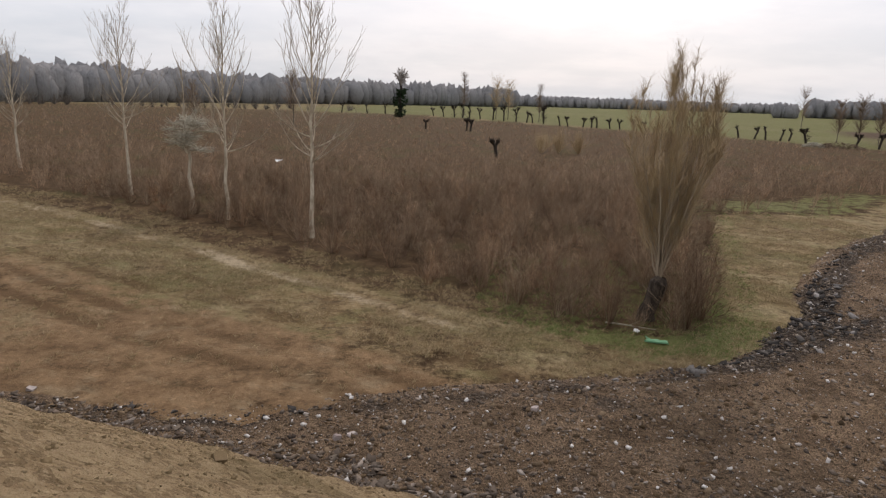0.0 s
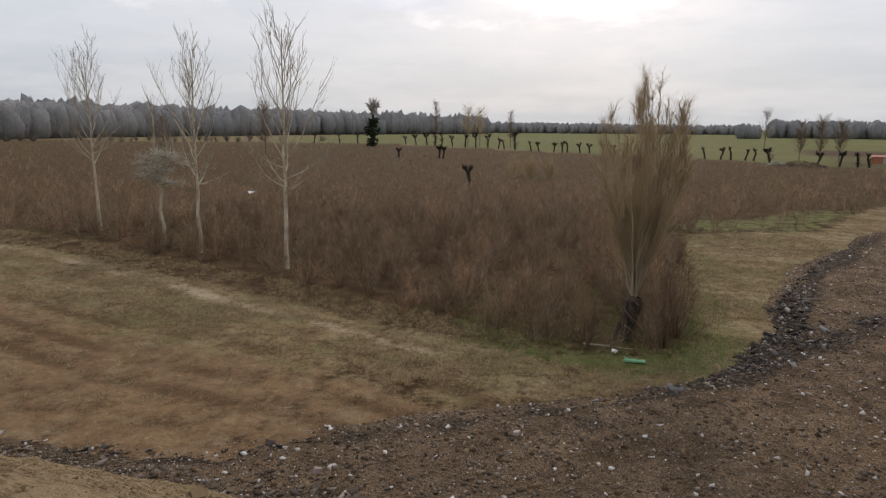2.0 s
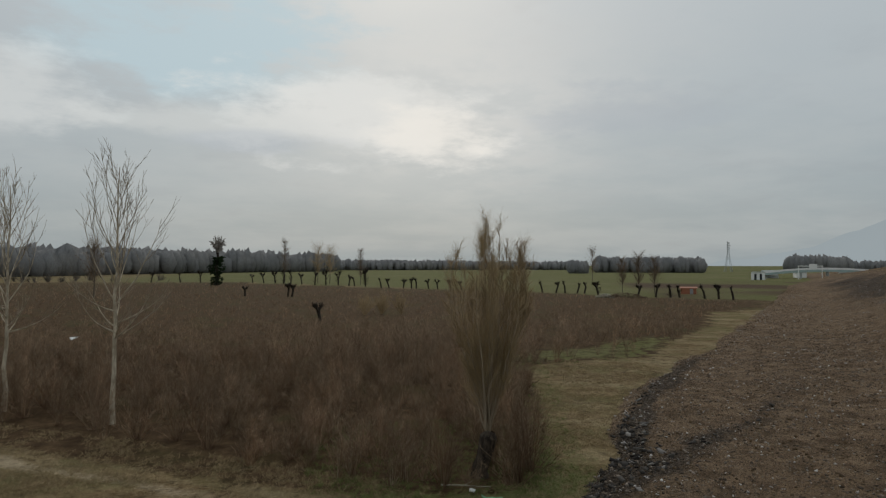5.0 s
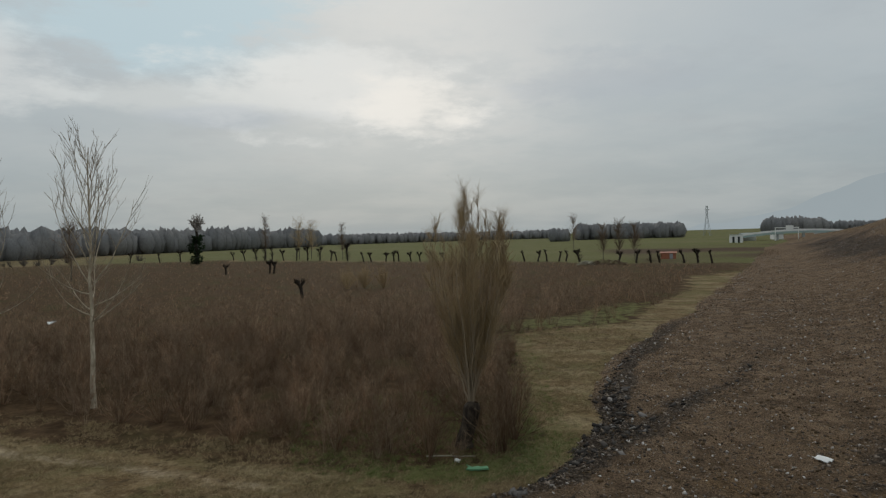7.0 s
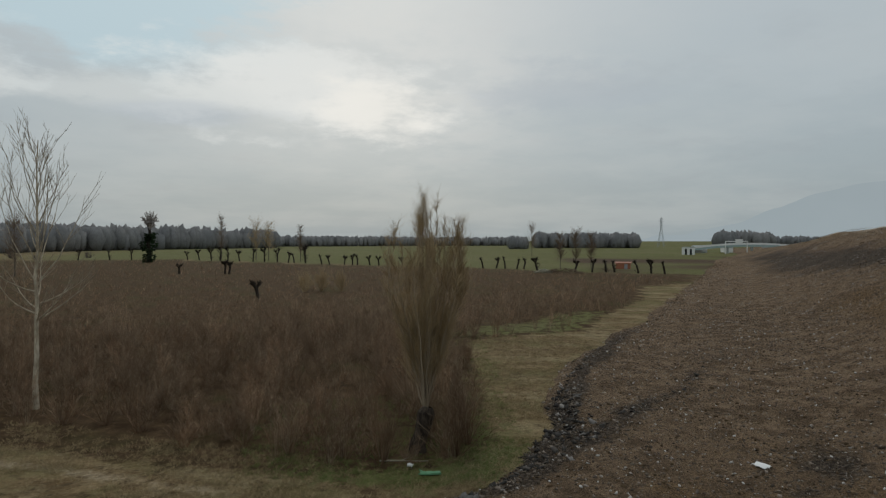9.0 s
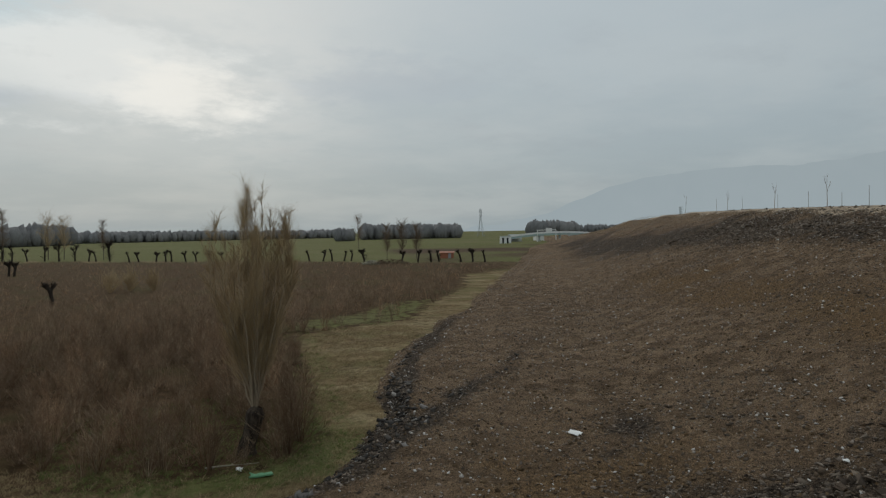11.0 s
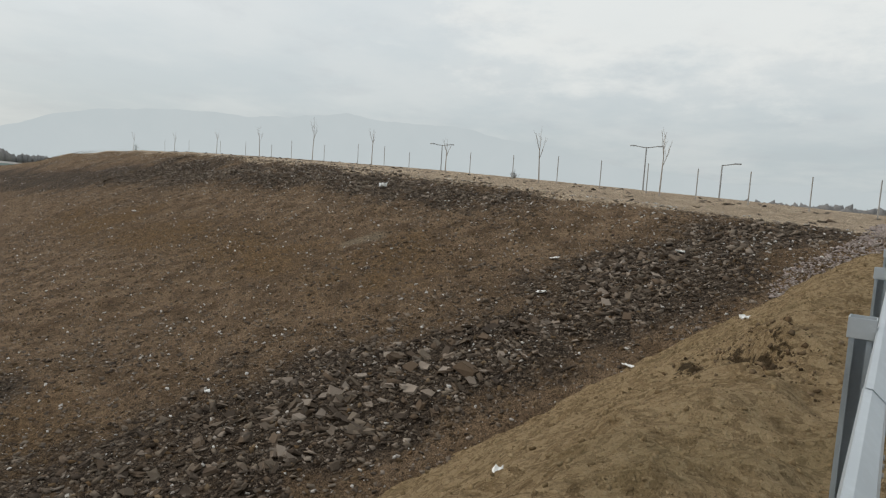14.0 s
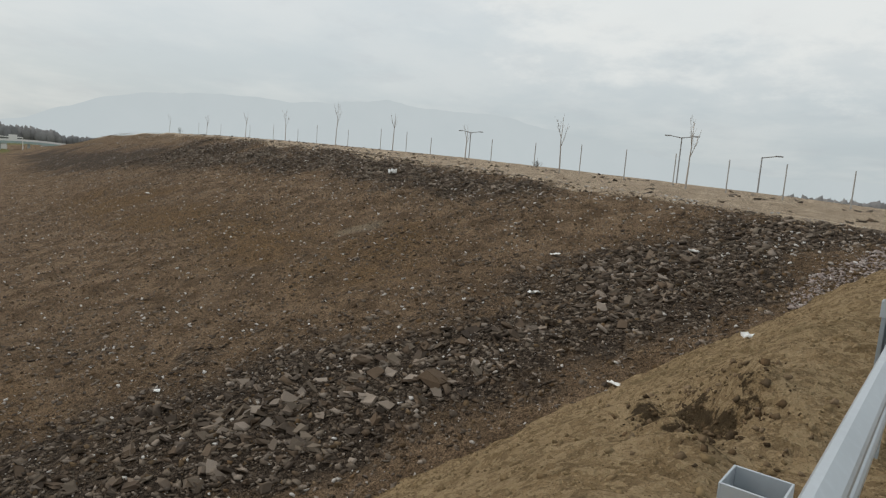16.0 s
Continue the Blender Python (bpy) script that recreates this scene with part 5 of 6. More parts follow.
    x, y = x[keep], y[keep]
    sz = 0.03 + 0.10 * rng.random(len(x)) ** 5
    rows = [(a, b, c + 0.02, rng.uniform(0, 6.28), s, rng.integers(10)) for a, b, c, s in zip(x, y, mound_z(x, y), sz)]
    scatter_fast(CHIPS, rows, "pale_chip", MAT_CHIP, "pale stone and rubbish chips on the dark fill", "chips")
    # clods on the tan bank
    a = -22 + 50 * rng.random(34000)
    s = 12 * rng.random(34000) ** 0.8  # down the bank
    x, y = a * R_DIR[0] + s * S_DIR[0], a * R_DIR[1] + s * S_DIR[1]
    ok = slope_z(x, y) > np.maximum(mound_z(x, y), field_z(x, y))
    x, y = x[ok], y[ok]
    sz = 0.014 + 0.05 * rng.random(len(x)) ** 5
    rows = [(p, q, r, rng.uniform(0, 6.28), t, rng.integers(14)) for p, q, r, t in zip(x, y, slope_z(x, y), sz)]
    scatter_fast(LUMPS, rows, "earth_clod", MAT_CLOD, "tan clods on the road bank", "clods")
    # broken clods round the dug hollow
    px, py = 11.2 + 1.1 * rng.standard_normal(420), -4.15 + 0.36 * rng.standard_normal(420)
    rows = [(p, q, r + 0.01, rng.uniform(0, 6.28), 0.015 + 0.05 * rng.random() ** 3, rng.integers(14)) for p, q, r in zip(px, py, slope_z(px, py))]
    scatter_fast(LUMPS, rows, "earth_clod", MAT_BROWN, "dark clods round the dug hollow", "clods")
    # stones in the strip along the foot of the tan bank
    a, s = -34 + 36 * rng.random(60000), 3 + 11 * rng.random(60000)
    px, py = a * R_DIR[0] + s * S_DIR[0], a * R_DIR[1] + s * S_DIR[1]
    lift = slope_z(px, py) - field_z(px, py)
    wide = 0.10 + 0.5 * np.clip((a + 18) / 16, 0, 1)
    ok = (np.abs(lift + 0.12) < wide + 0.25 * lump(px, py, 2, 77)) & (rng.random(60000) < 0.5 + 0.4 * lump(px, py, 1.2, 78))
    px, py = px[ok], py[ok]
    sz = 0.045 + 0.2 * rng.random(len(px)) ** 5
    rows = [(p, q, r, rng.uniform(0, 6.28), s, rng.integers(12)) for p, q, r, s in zip(px, py, land(px, py), sz)]
    scatter_fast(SLABS, rows, "loose_stone", MAT_STONE, "dark stones in a strip at the foot of the bank", "stones")
    # pale gravel of the drain at the head of the valley
    a, s = 19 + 20 * rng.random(30000), -2 + 12 * rng.random(30000)
    px, py = a * R_DIR[0] + s * S_DIR[0], a * R_DIR[1] + s * S_DIR[1]
    lift = mound_z(px, py) - slope_z(px, py)
    ok = (lift > -0.06) & (lift < 0.75 * np.clip((a - 23.2) / 2.5, 0, 1)) & (a > 23.6) & (rng.random(30000) < 0.8)
    px, py = px[ok], py[ok]
    sz = 0.045 + 0.05 * rng.random(len(px)) ** 2
    rows = [(p, q, r + 0.03, rng.uniform(0, 6.28), s, rng.integers(10)) for p, q, r, s in zip(px, py, land(px, py), sz)]
    scatter_fast(CHIPS, rows, "drain_gravel", MAT_DRAIN, "pale pinkish gravel in the drain between the banks", "gravel")
    # lumps along the sandy top
    x, y = on_mound(rng, 900, -44, -29.5, 5, 120, 1.2)
    sz = 0.05 + 0.3 * rng.random(len(x)) ** 4
    rows = [(p, q, r, rng.uniform(0, 6.28), s, rng.integers(12)) for p, q, r, s in zip(x, y, mound_z(x, y), sz)]
    scatter_fast(SLABS, rows, "loose_stone", MAT_STONE, "scattered stones on the sandy top", "stones")


MAT_BROWN = stones_material("brown_clods", [(0.08, 0.055, 0.033), (0.155, 0.108, 0.065), (0.24, 0.176, 0.115), (0.06, 0.042, 0.026), (0.17, 0.11, 0.062)])
MAT_SLATE = stones_material("black_slate", [(0.03, 0.027, 0.026), (0.06, 0.055, 0.051), (0.04, 0.036, 0.033), (0.11, 0.10, 0.09), (0.03, 0.027, 0.026), (0.32, 0.30, 0.28)])
MAT_DRAIN = stones_material("drain_gravel", [(0.36, 0.30, 0.28), (0.45, 0.39, 0.36), (0.28, 0.23, 0.215), (0.5, 0.45, 0.42)])
stones()


def grass():
    """Tufts of dry and green grass."""
    rng = np.random.default_rng(83)

    def tuft(seed, n, h, lean):
        r = random.Random(seed)
        wd = Wood()
        for _ in range(n):
            az = r.uniform(0, 6.283)
            wd.spike(shoot(r, (r.uniform(-0.12, 0.12), r.uniform(-0.12, 0.12), -0.02), (math.cos(az) * lean, math.sin(az) * lean, 1), h * r.uniform(0.5, 1.1), 0.35, -0.12, 2), 0.008)
        return wd
    dry = [tuft(840 + k, 9, 0.28, 0.7) for k in range(6)]
    x, y = rng.uniform(-45, 30, 120000), rng.uniform(12, 62, 120000)
    so = off_edge(SHRUBLAND, x, y)
    lay = lump(x, y, 3.0, 85) + lump(x, y, 0.9, 86)
    ok = (so < 0.8) & (field_z(x, y) > np.maximum(mound_z(x, y), slope_z(x, y))) & (lay + rng.uniform(-1, 1, len(x)) > -0.1)
    sl = x * S_DIR[0] + y * S_DIR[1] - 0.10 * (x * R_DIR[0] + y * R_DIR[1])
    ok &= (sl > 17) | (rng.random(len(x)) < 0.12)
    ok &= rng.random(len(x)) < np.clip(30 / np.hypot(x, y), 0.3, 1)
    x, y = x[ok], y[ok]
    isgreen = (np.abs(so[ok]) < 1.6) & (x > 2) & (rng.random(len(x)) < 0.5)
    rows = [(a, b, c, rng.uniform(0, 6.28), rng.uniform(0.5, 1.25), rng.integers(6)) for a, b, c in zip(x[~isgreen], y[~isgreen], field_z(x[~isgreen], y[~isgreen]))]
    scatter_fast(dry, rows, "dry_grass", MAT_DRY, "flattened straw-coloured grass tufts", "grass")
    x, y = np.concatenate([x[isgreen], rng.uniform(1, 12, 2600)]), np.concatenate([y[isgreen], rng.uniform(20, 34, 2600)])
    k = off_edge(SHRUBLAND, x, y) > -2
    x, y = x[k], y[k]
    rows = [(a, b, c, rng.uniform(0, 6.28), rng.uniform(0.5, 1.0), rng.integers(6)) for a, b, c in zip(x, y, field_z(x, y))]
    scatter_fast(dry, rows, "green_grass", MAT_FRESH, "fresh green grass tufts under the shrubs", "grass")


MAT_DRY = twigs("dry_grass", [(0.30, 0.22, 0.125), (0.40, 0.31, 0.19), (0.22, 0.155, 0.085), (0.34, 0.27, 0.15), (0.25, 0.21, 0.10)])
MAT_FRESH = twigs("fresh_grass", [(0.10, 0.14, 0.04), (0.15, 0.19, 0.06), (0.19, 0.19, 0.08)])
grass()


# ---- road and guard rail ----
RAIL_DIR = Vector((0.898, -0.44, 0)).normalized()
RAIL_OUT = Vector((-RAIL_DIR.y, RAIL_DIR.x, 0))  # away from the road
RAIL_AT = Vector((2.82, -1.69, 7.75))
RAIL_TURN = math.degrees(math.atan2(RAIL_DIR.y, RAIL_DIR.x))


def road():
    bm = bmesh.new()
    box(bm, (130, 8, 0.25), (10, -4.75, -1.26))
    ob = part("road", bm, MAT_ASPHALT)
    ob.matrix_basis = pose(RAIL_AT.x, RAIL_AT.y, RAIL_AT.z, 0, 0, RAIL_TURN)
    tagged(ob, "grey asphalt road on the embankment behind the rail", "road", kind="structure")


def guard_rail():
    ob = thing("guard_rail", "galvanised steel guard rail with W-shaped beam on C posts", "guard rail", tuple(RAIL_AT), RAIL_TURN)
    prof = [(0.0, -0.012), (-0.008, 0.0), (-0.03, -0.002), (-0.075, -0.045), (-0.083, -0.06), (-0.083, -0.095), (-0.075, -0.11), (-0.012, -0.142), (-0.004, -0.155), (-0.012, -0.168),
            (-0.075, -0.20), (-0.083, -0.215), (-0.083, -0.25), (-0.075, -0.265), (-0.03, -0.308), (-0.008, -0.31), (0.0, -0.298)]
    lengths = [(-9.6, -5.58), (-5.62, -1.58), (-1.62, 2.42), (2.38, 6.42), (6.38, 10.42), (10.38, 14.42), (14.38, 30.0)]
    for i, (x0, x1) in enumerate(lengths):
        v, f = [], []
        shift = 0.003 * (i % 2)
        for x in (x0, x1):
            v += [(x, y - shift, z + shift) for y, z in prof] + [(x, y + 0.0035 - shift, z - 0.001 + shift) for y, z in prof]
        n = len(prof)
        for k in range(n - 1):
            f += [(k, k + 1, 2 * n + k + 1, 2 * n + k), (n + k + 1, n + k, 3 * n + k, 3 * n + k + 1)]
            f += [(k + 1, k, n + k, n + k + 1), (2 * n + k, 2 * n + k + 1, 3 * n + k + 1, 3 * n + k)]
        f += [(0, 2 * n, 3 * n, n), (n - 1, 2 * n - 1, 4 * n - 1, 3 * n - 1)]
        beam = raw("beam", v, f, MAT_STEEL, ob, smooth=False)
        for dx in (0.1, 0.2, 0.3):
            for zz in (-0.078, -0.232):
                bm = bmesh.new()
                bmesh.ops.create_cone(bm, cap_ends=True, segments=8, radius1=0.014, radius2=0.010, depth=0.012, matrix=Matrix.Translation((x1 - dx, -0.089, zz)) @ Euler((radians(90), 0, 0)).to_matrix().to_4x4())
                part("bolt", bm, MAT_DARKMETAL, beam)
    s0 = (Vector((6.365, -3.355, 0)) - Vector((RAIL_AT.x, RAIL_AT.y, 0))).dot(RAIL_DIR)
    for k in range(-3, 4):
        x = s0 + 4.0 * k
        bm = bmesh.new()
        # C-shaped post: web and two flanges with lips
        for sx, sy, px, py in ((0.005, 0.11, 0.056, 0.071), (0.112, 0.005, 0, 0.126), (0.112, 0.005, 0, 0.016), (0.005, 0.028, -0.054, 0.115), (0.005, 0.028, -0.054, 0.027)):
            box(bm, (sx, sy, 1.55), (x + px, py, -0.775))
        post = part("post", bm, MAT_POST, ob, "C-shaped steel post")
        bm = bmesh.new()
        for sx, sy, px, py in ((0.006, 0.13, 0.067, 0.071), (0.006, 0.13, -0.067, 0.071), (0.14, 0.006, 0, 0.139), (0.14, 0.006, 0, 0.003)):
            box(bm, (sx, sy, 0.12), (x + px, py, -0.005), bevel=0.0015)
        part("spacer", bm, MAT_STEEL, post, "open steel spacer box")
        bm = bmesh.new()
        bmesh.ops.create_cone(bm, cap_ends=True, segments=6, radius1=0.016, radius2=0.016, depth=0.03, matrix=Matrix.Translation((x, -0.02, -0.155)) @ Euler((radians(90), 0, 0)).to_matrix().to_4x4())
        part("bolt", bm, MAT_DARKMETAL, post)


road()
guard_rail()


# ---- along the top of the stony embankment ----
TOP_EYE = Vector((2.87, -1.80, 8.51))


def on_line(az, u_line):
    d = Vector((math.sin(radians(az)), math.cos(radians(az)), 0))
    rate = d.x * N_DIR[0] + d.y * N_DIR[1]
    u0 = TOP_EYE.x * N_DIR[0] + TOP_EYE.y * N_DIR[1]
    r = (u_line - u0) / rate
    return TOP_EYE.x + d.x * r, TOP_EYE.y + d.y * r, r


def fence():
    ob = thing("fence", "line of thin grey fence posts along the sandy top", "fence", (0, 0, 0))
    for az, el in ((119, 2.0), (114.5, 2.1), (110.0, 2.15), (105.6, 2.36), (101.6, 2.45), (97.6, 2.68), (93.7, 2.76), (90.0, 2.92), (86.1, 2.82), (82.3, 2.86), (76.9, 2.6), (74.7, 2.94), (72.4, 2.99), (69.5, 2.7), (66.75, 2.87), (65.1, 2.4), (63.0, 2.6), (61.0, 2.4), (58.6, 2.3), (56.8, 2.2)):
        x, y, r = on_line(az, -42)
        z0, z1 = land1(x, y), 8.51 + r * math.tan(radians(el))
        bm = bmesh.new()
        rod(bm, (x, y, z0 - 0.2), (x, y, max(z1, z0 + 1.7)), 0.038, 0.034, 6)
        part("post", bm, MAT_WOODPOST, ob)


def sapling(az, el, seed, u_line=-39.5):
    x, y, r = on_line(az, u_line)
    z0 = land1(x, y)
    h = 8.51 + r * math.tan(radians(el)) - z0
    rng = random.Random(seed)
    ob = thing("sapling", "young bare roadside sapling with upright branches", "tree", (x, y, z0 - 0.05), 0, "saplings on the embankment")
    tr, tw = Wood(), Wood()
    pts = shoot(rng, (0, 0, 0), (rng.uniform(-0.05, 0.05), 0, 1), h * 0.62, 0.04, 0, 4)
    tr.limb(pts, taper(0.06, 0.035, len(pts)), 6)
    for k in range(3):
        az2 = k * 2.1 + rng.uniform(-0.5, 0.5)
        b = shoot(rng, pts[-1 - (k > 1)], (math.cos(az2) * 0.35, math.sin(az2) * 0.35, 1), h * rng.uniform(0.32, 0.42), 0.08, 0.1, 4)
        tr.limb(b, taper(0.03, 0.008, len(b)), 4)
        for _ in range(5):
            q, d = at_along(b, rng.uniform(0.2, 0.9))
            a3 = rng.uniform(0, 6.28)
            e = shoot(rng, q, d + Vector((math.cos(a3), math.sin(a3), 0.4)) * 0.5, h * rng.uniform(0.08, 0.18), 0.1, 0.1, 2)
            tw.limb(e, taper(0.012, 0.005, len(e)), 3)
    tr.done("trunk", MAT_SAPLING, ob)
    tagged(tw.done("twig_mass", MAT_SAPLING, ob), kind="stuff")


def street_lamp(x, y, top, arms, turn):
    z0 = land1(x, y)
    ob = thing("street_lamp", "grey street lamp with flat head on a side arm" if arms == 1 else "grey street lamp with two flat heads on arms", "street lamp", (x, y, z0), turn)
    h = top - z0
    bm = bmesh.new()
    rod(bm, (0, 0, -0.3), (0, 0, h), 0.13, 0.07, 8)
    part("pole", bm, MAT_DARKMETAL, ob)
    for sgn in ((1,) if arms == 1 else (1, -1)):
        bm = bmesh.new()
        rod(bm, (0, 0, h - 0.1), (sgn * 1.3, 0, h + 0.12), 0.06, 0.05, 6)
        arm = part("arm", bm, MAT_DARKMETAL, ob)
        bm = bmesh.new()
        box(bm, (0.75, 0.3, 0.14), (sgn * 1.6, 0, h + 0.13), bevel=0.04)
        part("lamp_head", bm, MAT_DARKMETAL, arm)


fence()
for i, (az, el) in enumerate([(98.66, 5.45), (88.4, 5.18), (80.1, 3.95), (73.6, 4.42), (68.5, 5.0), (64.1, 3.9), (60.7, 3.35), (57.5, 2.9), (54.5, 2.6)]):
    sapling(az, el, 1000 + i)
street_lamp(86.5, -12.7, 14.5, 2, 83)
street_lamp(78.8, -20.0, 12.4, 1, -110)
street_lamp(108.0, 17.0, 14.8, 2, 99)
for i, (az, r, h) in enumerate([(103.2, 74, 4.6), (104.6, 76, 5.2), (106, 74, 4.2), (86.2, 60, 0.9)]):
    x, y = TOP_EYE.x + r * math.sin(radians(az)), TOP_EYE.y + r * math.cos(radians(az))
    sh = shrub_mesh(1100 + i, h, 22, 5, 0.4, 0.015).done("bush", MAT_BRANCH, None)
    sh.matrix_basis = pose(x, y, land1(x, y))
    tagged(sh, "bare grey-brown bush behind the embankment top", "shrub")


# ---- litter ----
def scrap(name, x, y, size, mat, label, seed, lift=0.03, crumple=0.35, z=None):
    """A crumpled sheet with thickness."""
    rng = random.Random(seed)
    n = 5
    top, v, f = [], [], []
    for side in (0, 1):
        for i in range(n):
            for j in range(n):
                r = random.Random(seed * 31 + i * 7 + j)
                v.append(((i / (n - 1) - 0.5) * size[0] * (1 + r.uniform(-0.15, 0.15)), (j / (n - 1) - 0.5) * size[1] * (1 + r.uniform(-0.2, 0.2)), r.uniform(0, crumple) * min(size[:2]) - side * size[2]))
    for i in range(n - 1):
        for j in range(n - 1):
            a = i * n + j
            f.append((a, a + n, a + n + 1, a + 1))
            f.append((n * n + a + 1, n * n + a + n + 1, n * n + a + n, n * n + a))
    rim = [i * n for i in range(n)] + [(n - 1) * n + j for j in range(1, n)] + [i * n + n - 1 for i in range(n - 2, -1, -1)] + [j for j in range(n - 2, 0, -1)]
    for k in range(len(rim)):
        a, b = rim[k], rim[(k + 1) % len(rim)]
        f.append((b, a, a + n * n, b + n * n))
    ob = raw(name, v, f, mat)
    ob.matrix_basis = pose(x, y, (land1(x, y) if z is None else z) + lift, rng.uniform(-8, 8), rng.uniform(-8, 8), rng.uniform(0, 360))
    return tagged(ob, label, "litter")


scrap("plastic_sheet", 18.4, 17.55, (0.5, 0.36, 0.02), MAT_LITTER, "flat white plastic sheet lying on the stony bank", 5, 0.06, 0.12)
scrap("plastic_bag", 46.2, 10.2, (0.55, 0.45, 0.03), MAT_LITTER, "crumpled white bag below the embankment crest", 6, 0.1, 0.8)
scrap("plastic_bag", 25.6, -1.4, (0.32, 0.24, 0.02), MAT_LITTER, "small white scrap among the stones", 7, 0.06)
scrap("plastic_bag", 29.0, -1.8, (0.34, 0.22, 0.02), MAT_LITTER, "small white scrap among the stones", 8, 0.06)
scrap("plastic_bag", 53.6, 34.7, (0.5, 0.3, 0.02), MAT_LITTER, "small white scrap on the stony bank", 9, 0.06)
scrap("plastic_bag", 20.1, 8.5, (0.22, 0.16, 0.02), MAT_LITTER, "small white scrap on the stony bank", 10, 0.05)
scrap("plastic_crate", 7.45, 22.1, (0.8, 0.22, 0.06), MAT_GREENPL, "torn pale green plastic strip in the grass", 11, 0.06, 0.5)
scrap("plastic_bag", 6.97, 23.1, (0.24, 0.2, 0.02), MAT_LITTER, "white scrap beside the willow trunk", 12, 0.05, 0.6)
scrap("plastic_bag", -17.5, 62, (0.6, 0.4, 0.03), MAT_LITTER, "white scrap caught in the shrubs", 13, 1.8, 0.6)
for i, (x, y, s) in enumerate([(-2.75, 14.2, 0.28), (-2.82, 7.0, 0.22), (-2.4, 14.3, 0.2), (2.3, 15.8, 0.2), (-12.0, 16.5, 0.25)]):
    wd = pebble(1200 + i, 0.7, 20, 0.2)
    ob = wd.done("boulder", MAT_DRAIN if i != 1 else MAT_CLOD, None)
    ob.matrix_basis = pose(x, y, land1(x, y) + 0.05 * s) @ Matrix.Diagonal((s, s, s, 1))
    tagged(ob, "pale rough stone at the foot of the bank", "stone")
scrap("plastic_bag", 19.7, -3.9, (0.4, 0.16, 0.02), MAT_LITTER, "white plastic strip at the foot of the tan bank", 14, 0.05)
scrap("plastic_bag", 8.43, -1.18, (0.10, 0.22, 0.02), MAT_LITTER, "crumpled white paper on the tan bank", 15, 0.04, 0.6)
scrap("plastic_bag", 17.9, -6.1, (0.3, 0.18, 0.03), MAT_LITTER, "white scrap at the edge of the tan bank", 16, 0.05, 0.4)
scrap("plastic_bag", 27.9, -6.5, (0.6, 0.3, 0.04), MAT_LITTER, "white torn sheet among the dark stones", 17, 0.06, 0.4)
slab = pebble(1300, 0.4, 10, 0.2).done("boulder", MAT_STONE, None)
slab.matrix_basis = pose(20.3, 0.5, land1(20.3, 0.5) + 0.1, 12, -10, 40) @ Matrix.Diagonal((0.85, 0.7, 0.8, 1))
tagged(slab, "large flat grey slab on the stony bank", "stone")


# ---- far things ----
def pylon(x, y, h, turn):
    ob = thing("pylon", "grey lattice electricity pylon in the haze", "pylon", (x, y, 0), turn)
    bm = bmesh.new()
    b, t = h * 0.11, h * 0.025
    levels = [0, 0.3, 0.5, 0.65, 0.78, 0.9, 1.0]
    corner = lambda k, s: ((b + (t - b) * min(1, k / 0.65)) * s[0], (b + (t - b) * min(1, k / 0.65)) * s[1], h * k)  # noqa: E731
    cs = [(1, 1), (-1, 1), (-1, -1), (1, -1)]
    for lo, hi in zip(levels, levels[1:]):
        for i in range(4):
            rod(bm, corner(lo, cs[i]), corner(hi, cs[i]), 0.16, 0.16, 4)
            rod(bm, corner(lo, cs[i]), corner(hi, cs[(i + 1) % 4]), 0.1, 0.1, 4)
            rod(bm, corner(hi, cs[i]), corner(hi, cs[(i + 1) % 4]), 0.1, 0.1, 4)
    part("tower", bm, MAT_PYLON, ob)
    for k, w in ((0.78, 0.2), (0.9, 0.27), (1.0, 0.16)):
        bm = bmesh.new()
        rod(bm, (-h * w, 0, h * k), (h * w, 0, h * k), 0.16, 0.16, 4)
        rod(bm, (-h * w, 0, h * k), (0, 0, h * (k + 0.05)), 0.1, 0.1, 4)
        rod(bm, (h * w, 0, h * k), (0, 0, h * (k + 0.05)), 0.1, 0.1, 4)
        part("cross_arm", bm, MAT_PYLON, ob)


MAT_PYLON = plain("weathered_zinc", (0.36, 0.39, 0.40), 0.7, 0.2)
pylon(497, 635, 34, 35)
pylon(800, 560, 36, 60)


def white_house(x, y, turn):
    ob = thing("white_house", "small white block house with two dark openings", "house", (x, y, 0), turn)
    for sx, wx in ((-2.75, 1.6), (0, 1.6), (2.75, 1.6)):
        bm = bmesh.new()
        box(bm, (wx, 4, 3.4), (sx, 0, 1.7))
        part("wall", bm, MAT_WHITE, ob)
    bm = bmesh.new()
    box(bm, (6.7, 4, 0.9), (0, 0, 3.85))
    part("wall", bm, MAT_WHITE, ob)
    bm = bmesh.new()
    box(bm, (7.2, 4.6, 0.25), (0, 0, 4.43))
    part("roof", bm, MAT_CONCRETE, ob)
    # Dark recessed panels fill the two openings.
    for sx in (-1.45, 1.45):
        bm = bmesh.new()
        box(bm, (2.0, 0.2, 3.4), (sx, -1.2, 1.7))
        part("door", bm, MAT_GLASS, ob)


white_house(258, 305, -40)


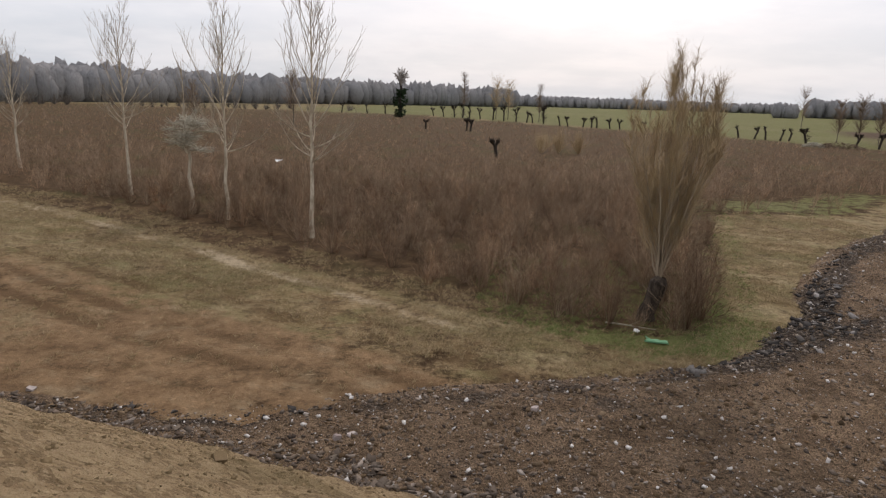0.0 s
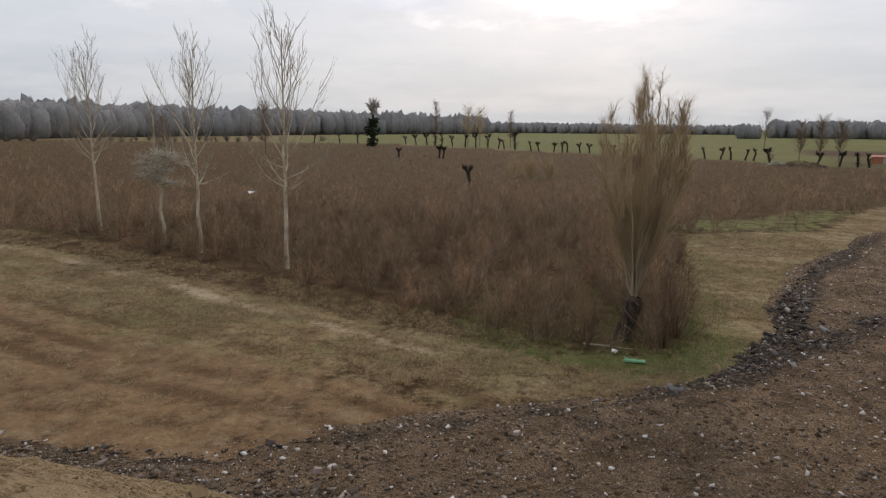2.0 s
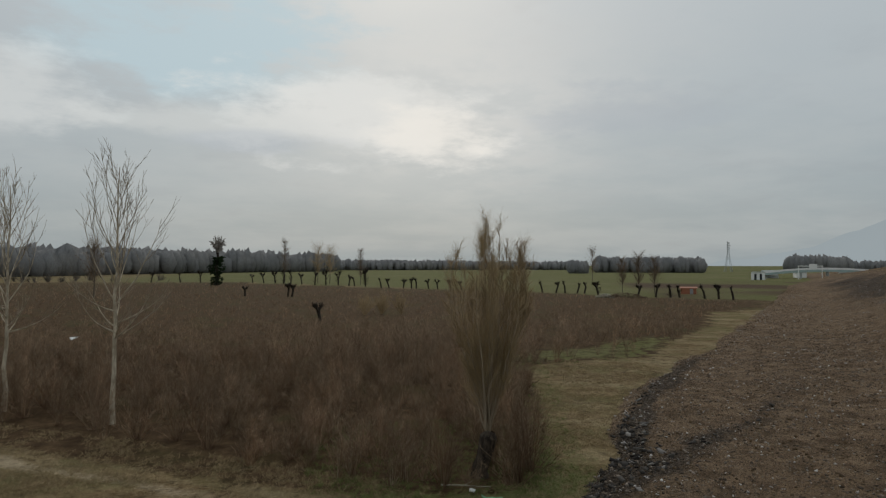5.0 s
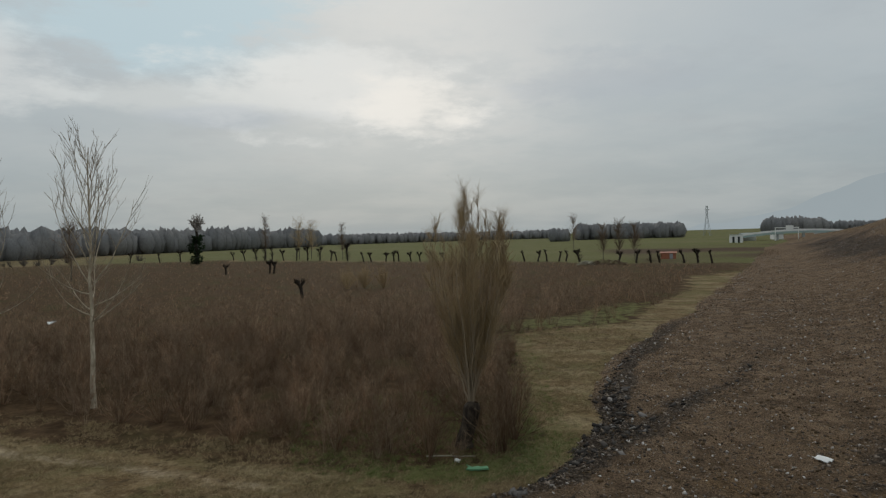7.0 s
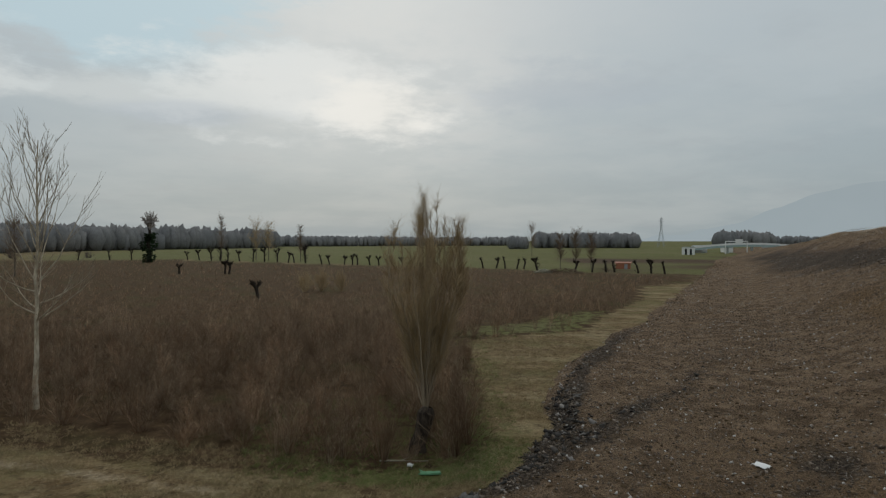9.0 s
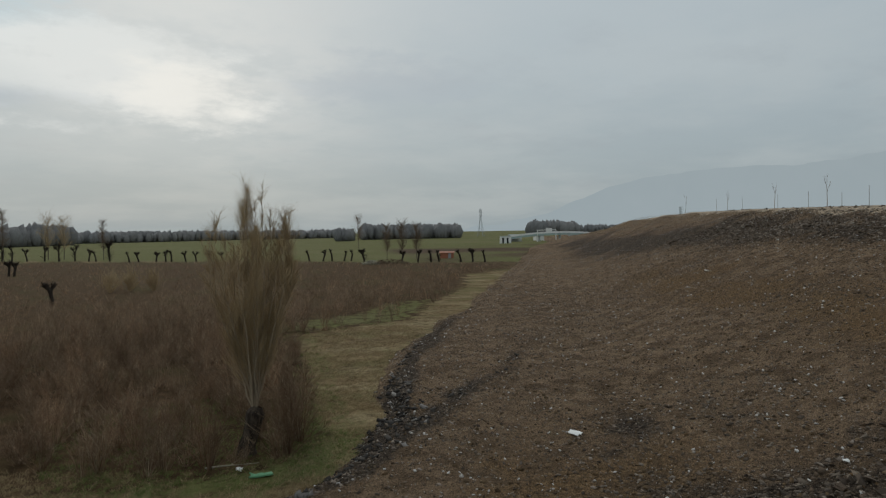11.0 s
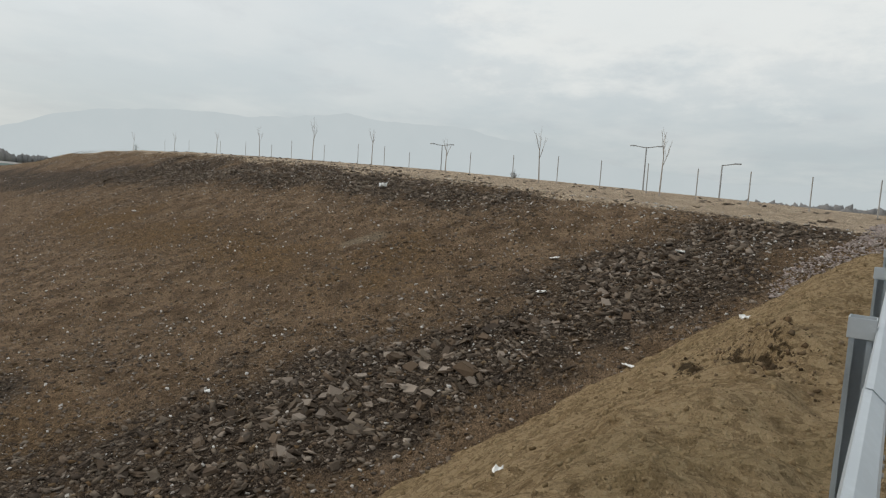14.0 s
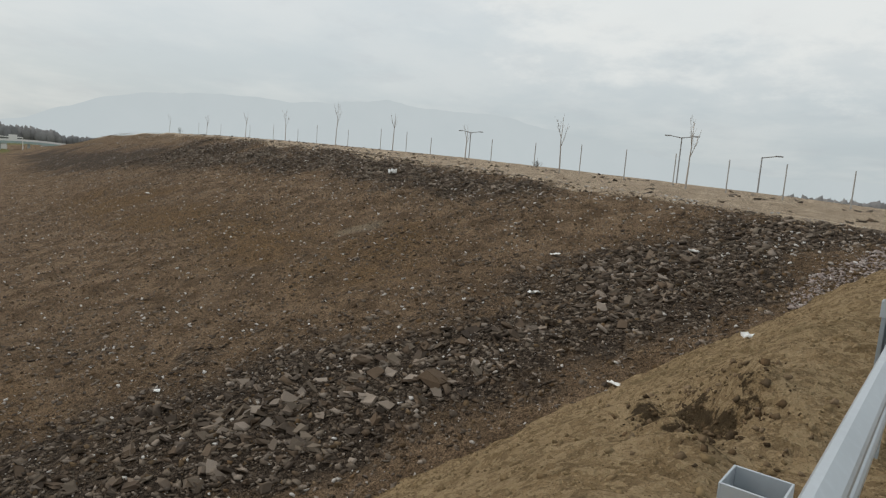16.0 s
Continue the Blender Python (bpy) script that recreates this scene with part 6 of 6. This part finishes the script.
def overpass(x, y, turn):
    ob = thing("overpass", "pale green steel road overpass with concrete ramps", "bridge", (x, y, 0), turn)
    v, f = [], []
    n = 20
    for i in range(n + 1):
        t = i / n * 2 - 1
        z = 5.6 - 3.2 * t * t
        for dy, dz in ((-5, 0), (5, 0), (5, -1.3), (-5, -1.3)):
            v.append((t * 38, dy, z + dz))
        if i:
            for k in range(4):
                f.append((4 * i - 4 + k, 4 * i - 4 + (k + 1) % 4, 4 * i + (k + 1) % 4, 4 * i + k))
    raw("deck", v, f, MAT_TEAL, ob)
    for sy in (-5, 5):
        v, f = [], []
        for i in range(n + 1):
            t = i / n * 2 - 1
            z = 5.6 - 3.2 * t * t
            for dy, dz in ((-0.15, 0), (0.15, 0), (0.15, 1.1), (-0.15, 1.1)):
                v.append((t * 38, sy + dy, z + dz + 0.01))
            if i:
                for k in range(4):
                    f.append((4 * i - 4 + k, 4 * i - 4 + (k + 1) % 4, 4 * i + (k + 1) % 4, 4 * i + k))
        raw("parapet", v, f, MAT_WHITE, ob)
    for sx in (-14, 0, 14):
        bm = bmesh.new()
        box(bm, (1.2, 8, 4.6), (sx, 0, 2.2))
        part("pier", bm, MAT_CONCRETE, ob)


overpass(318, 318, -42)


def gantry(x, y, turn):
    ob = thing("road_gantry", "white road gantry with a plain sign panel", "gantry", (x, y, 0), turn)
    for sx in (-6, 6):
        bm = bmesh.new()
        rod(bm, (sx, 0, 0), (sx, 0, 7.6), 0.25, 0.2, 8)
        part("post", bm, MAT_WHITE, ob)
    bm = bmesh.new()
    box(bm, (12.6, 0.5, 0.5), (0, 0, 7.7), bevel=0.05)
    part("beam", bm, MAT_WHITE, ob)
    bm = bmesh.new()
    box(bm, (4, 0.2, 2.6), (1.5, -0.4, 7.7), bevel=0.05)
    part("panel", bm, MAT_WHITE, ob)


gantry(296, 308, -42)


def shed(x, y, turn):
    ob = thing("tin_shed", "low rusty orange tin shed beside the hedge row", "shed", (x, y, 0), turn)
    bm = bmesh.new()
    box(bm, (4.2, 2.6, 1.7), (0, 0, 0.85), bevel=0.03)
    part("wall", bm, MAT_ORANGE, ob)
    bm = bmesh.new()
    box(bm, (4.8, 3.2, 0.12), (0, 0, 1.85), Euler((radians(6), 0, 0)).to_matrix().to_4x4())
    part("roof", bm, MAT_ORANGE, ob)
    bm = bmesh.new()
    box(bm, (0.9, 0.06, 1.5), (0.8, -1.33, 0.76))
    part("door", bm, MAT_DARKMETAL, ob)


shed(113.5, 162, -35)


def heap(x, y, lx, h, seed, mat, label):
    rng = random.Random(seed)
    wd = Wood()
    for i in range(320):
        t = rng.uniform(-1, 1)
        p = (t * lx, rng.uniform(-1, 1) * 1.2, rng.uniform(0, h * (1 - t * t)))
        az = rng.uniform(0, 6.28)
        wd.limb(shoot(rng, p, (math.cos(az), math.sin(az), rng.uniform(-0.2, 0.4)), rng.uniform(0.4, 1.1), 0.2, 0, 2), (0.06, 0.05, 0.02), 4)
    ob = wd.done("brush_heap", mat, None)
    ob.matrix_basis = pose(x, y, 0, 0, 0, -35)
    tagged(ob, label, "brush heap", kind="stuff")


heap(84, 146, 5, 1.4, 3, MAT_BROWNTWIG, "heap of brown cut branches by the field edge")
heap(80, 149, 2, 1.0, 4, MAT_PALE, "small heap of pale cut branches by the field edge")
for i, (x, y) in enumerate([(300, 345), (345, 330), (360, 300), (330, 352)]):
    ob = thing("far_house", "small pale house in the haze across the plain", "house", (x, y, 0), 20 * i)
    bm = bmesh.new()
    box(bm, (9, 6, 3.2), (0, 0, 1.6))
    part("wall", bm, MAT_WHITE, ob)
    bm = bmesh.new()
    vs = [bm.verts.new(c) for c in ((-4.9, -3.4, 3.2), (4.9, -3.4, 3.2), (4.9, 3.4, 3.2), (-4.9, 3.4, 3.2), (-4.9, 0, 5), (4.9, 0, 5))]
    for q in ((0, 1, 5, 4), (2, 3, 4, 5), (0, 4, 3), (1, 2, 5), (3, 2, 1, 0)):
        bm.faces.new([vs[k] for k in q])
    part("roof", bm, MAT_CONCRETE, ob)


def chimney(x, y, h):
    ob = thing("chimney", "pale industrial chimney pair far beyond the woods", "chimney", (x, y, 0))
    for dx in (-5, 5):
        bm = bmesh.new()
        rod(bm, (dx, 0, 0), (dx, 0, h), 2.0, 1.5, 10)
        part("stack", bm, MAT_CONCRETE, ob)
    bm = bmesh.new()
    box(bm, (26, 10, h * 0.78), (0, 6, h * 0.39))
    part("hall", bm, MAT_CONCRETE, ob)


chimney(100, 1480, 34)
limb = Wood()
_r = random.Random(77)
limb.limb(shoot(_r, (0, 0, 0.1), (1, 0.15, 0.05), 1.9, 0.1, 0, 4), taper(0.035, 0.012, 5), 5)
limb.limb(shoot(_r, (0.9, 0.1, 0.12), (0.8, 0.6, 0.3), 0.7, 0.1, 0, 3), taper(0.018, 0.006, 4), 4)
fallen = limb.done("fallen_branch", MAT_PALE, None)
fallen.matrix_basis = pose(6.0, 24.0, land1(6.0, 24.0), 0, 0, -25)
tagged(fallen, "pale fallen branch beside the willow trunk", "branch")
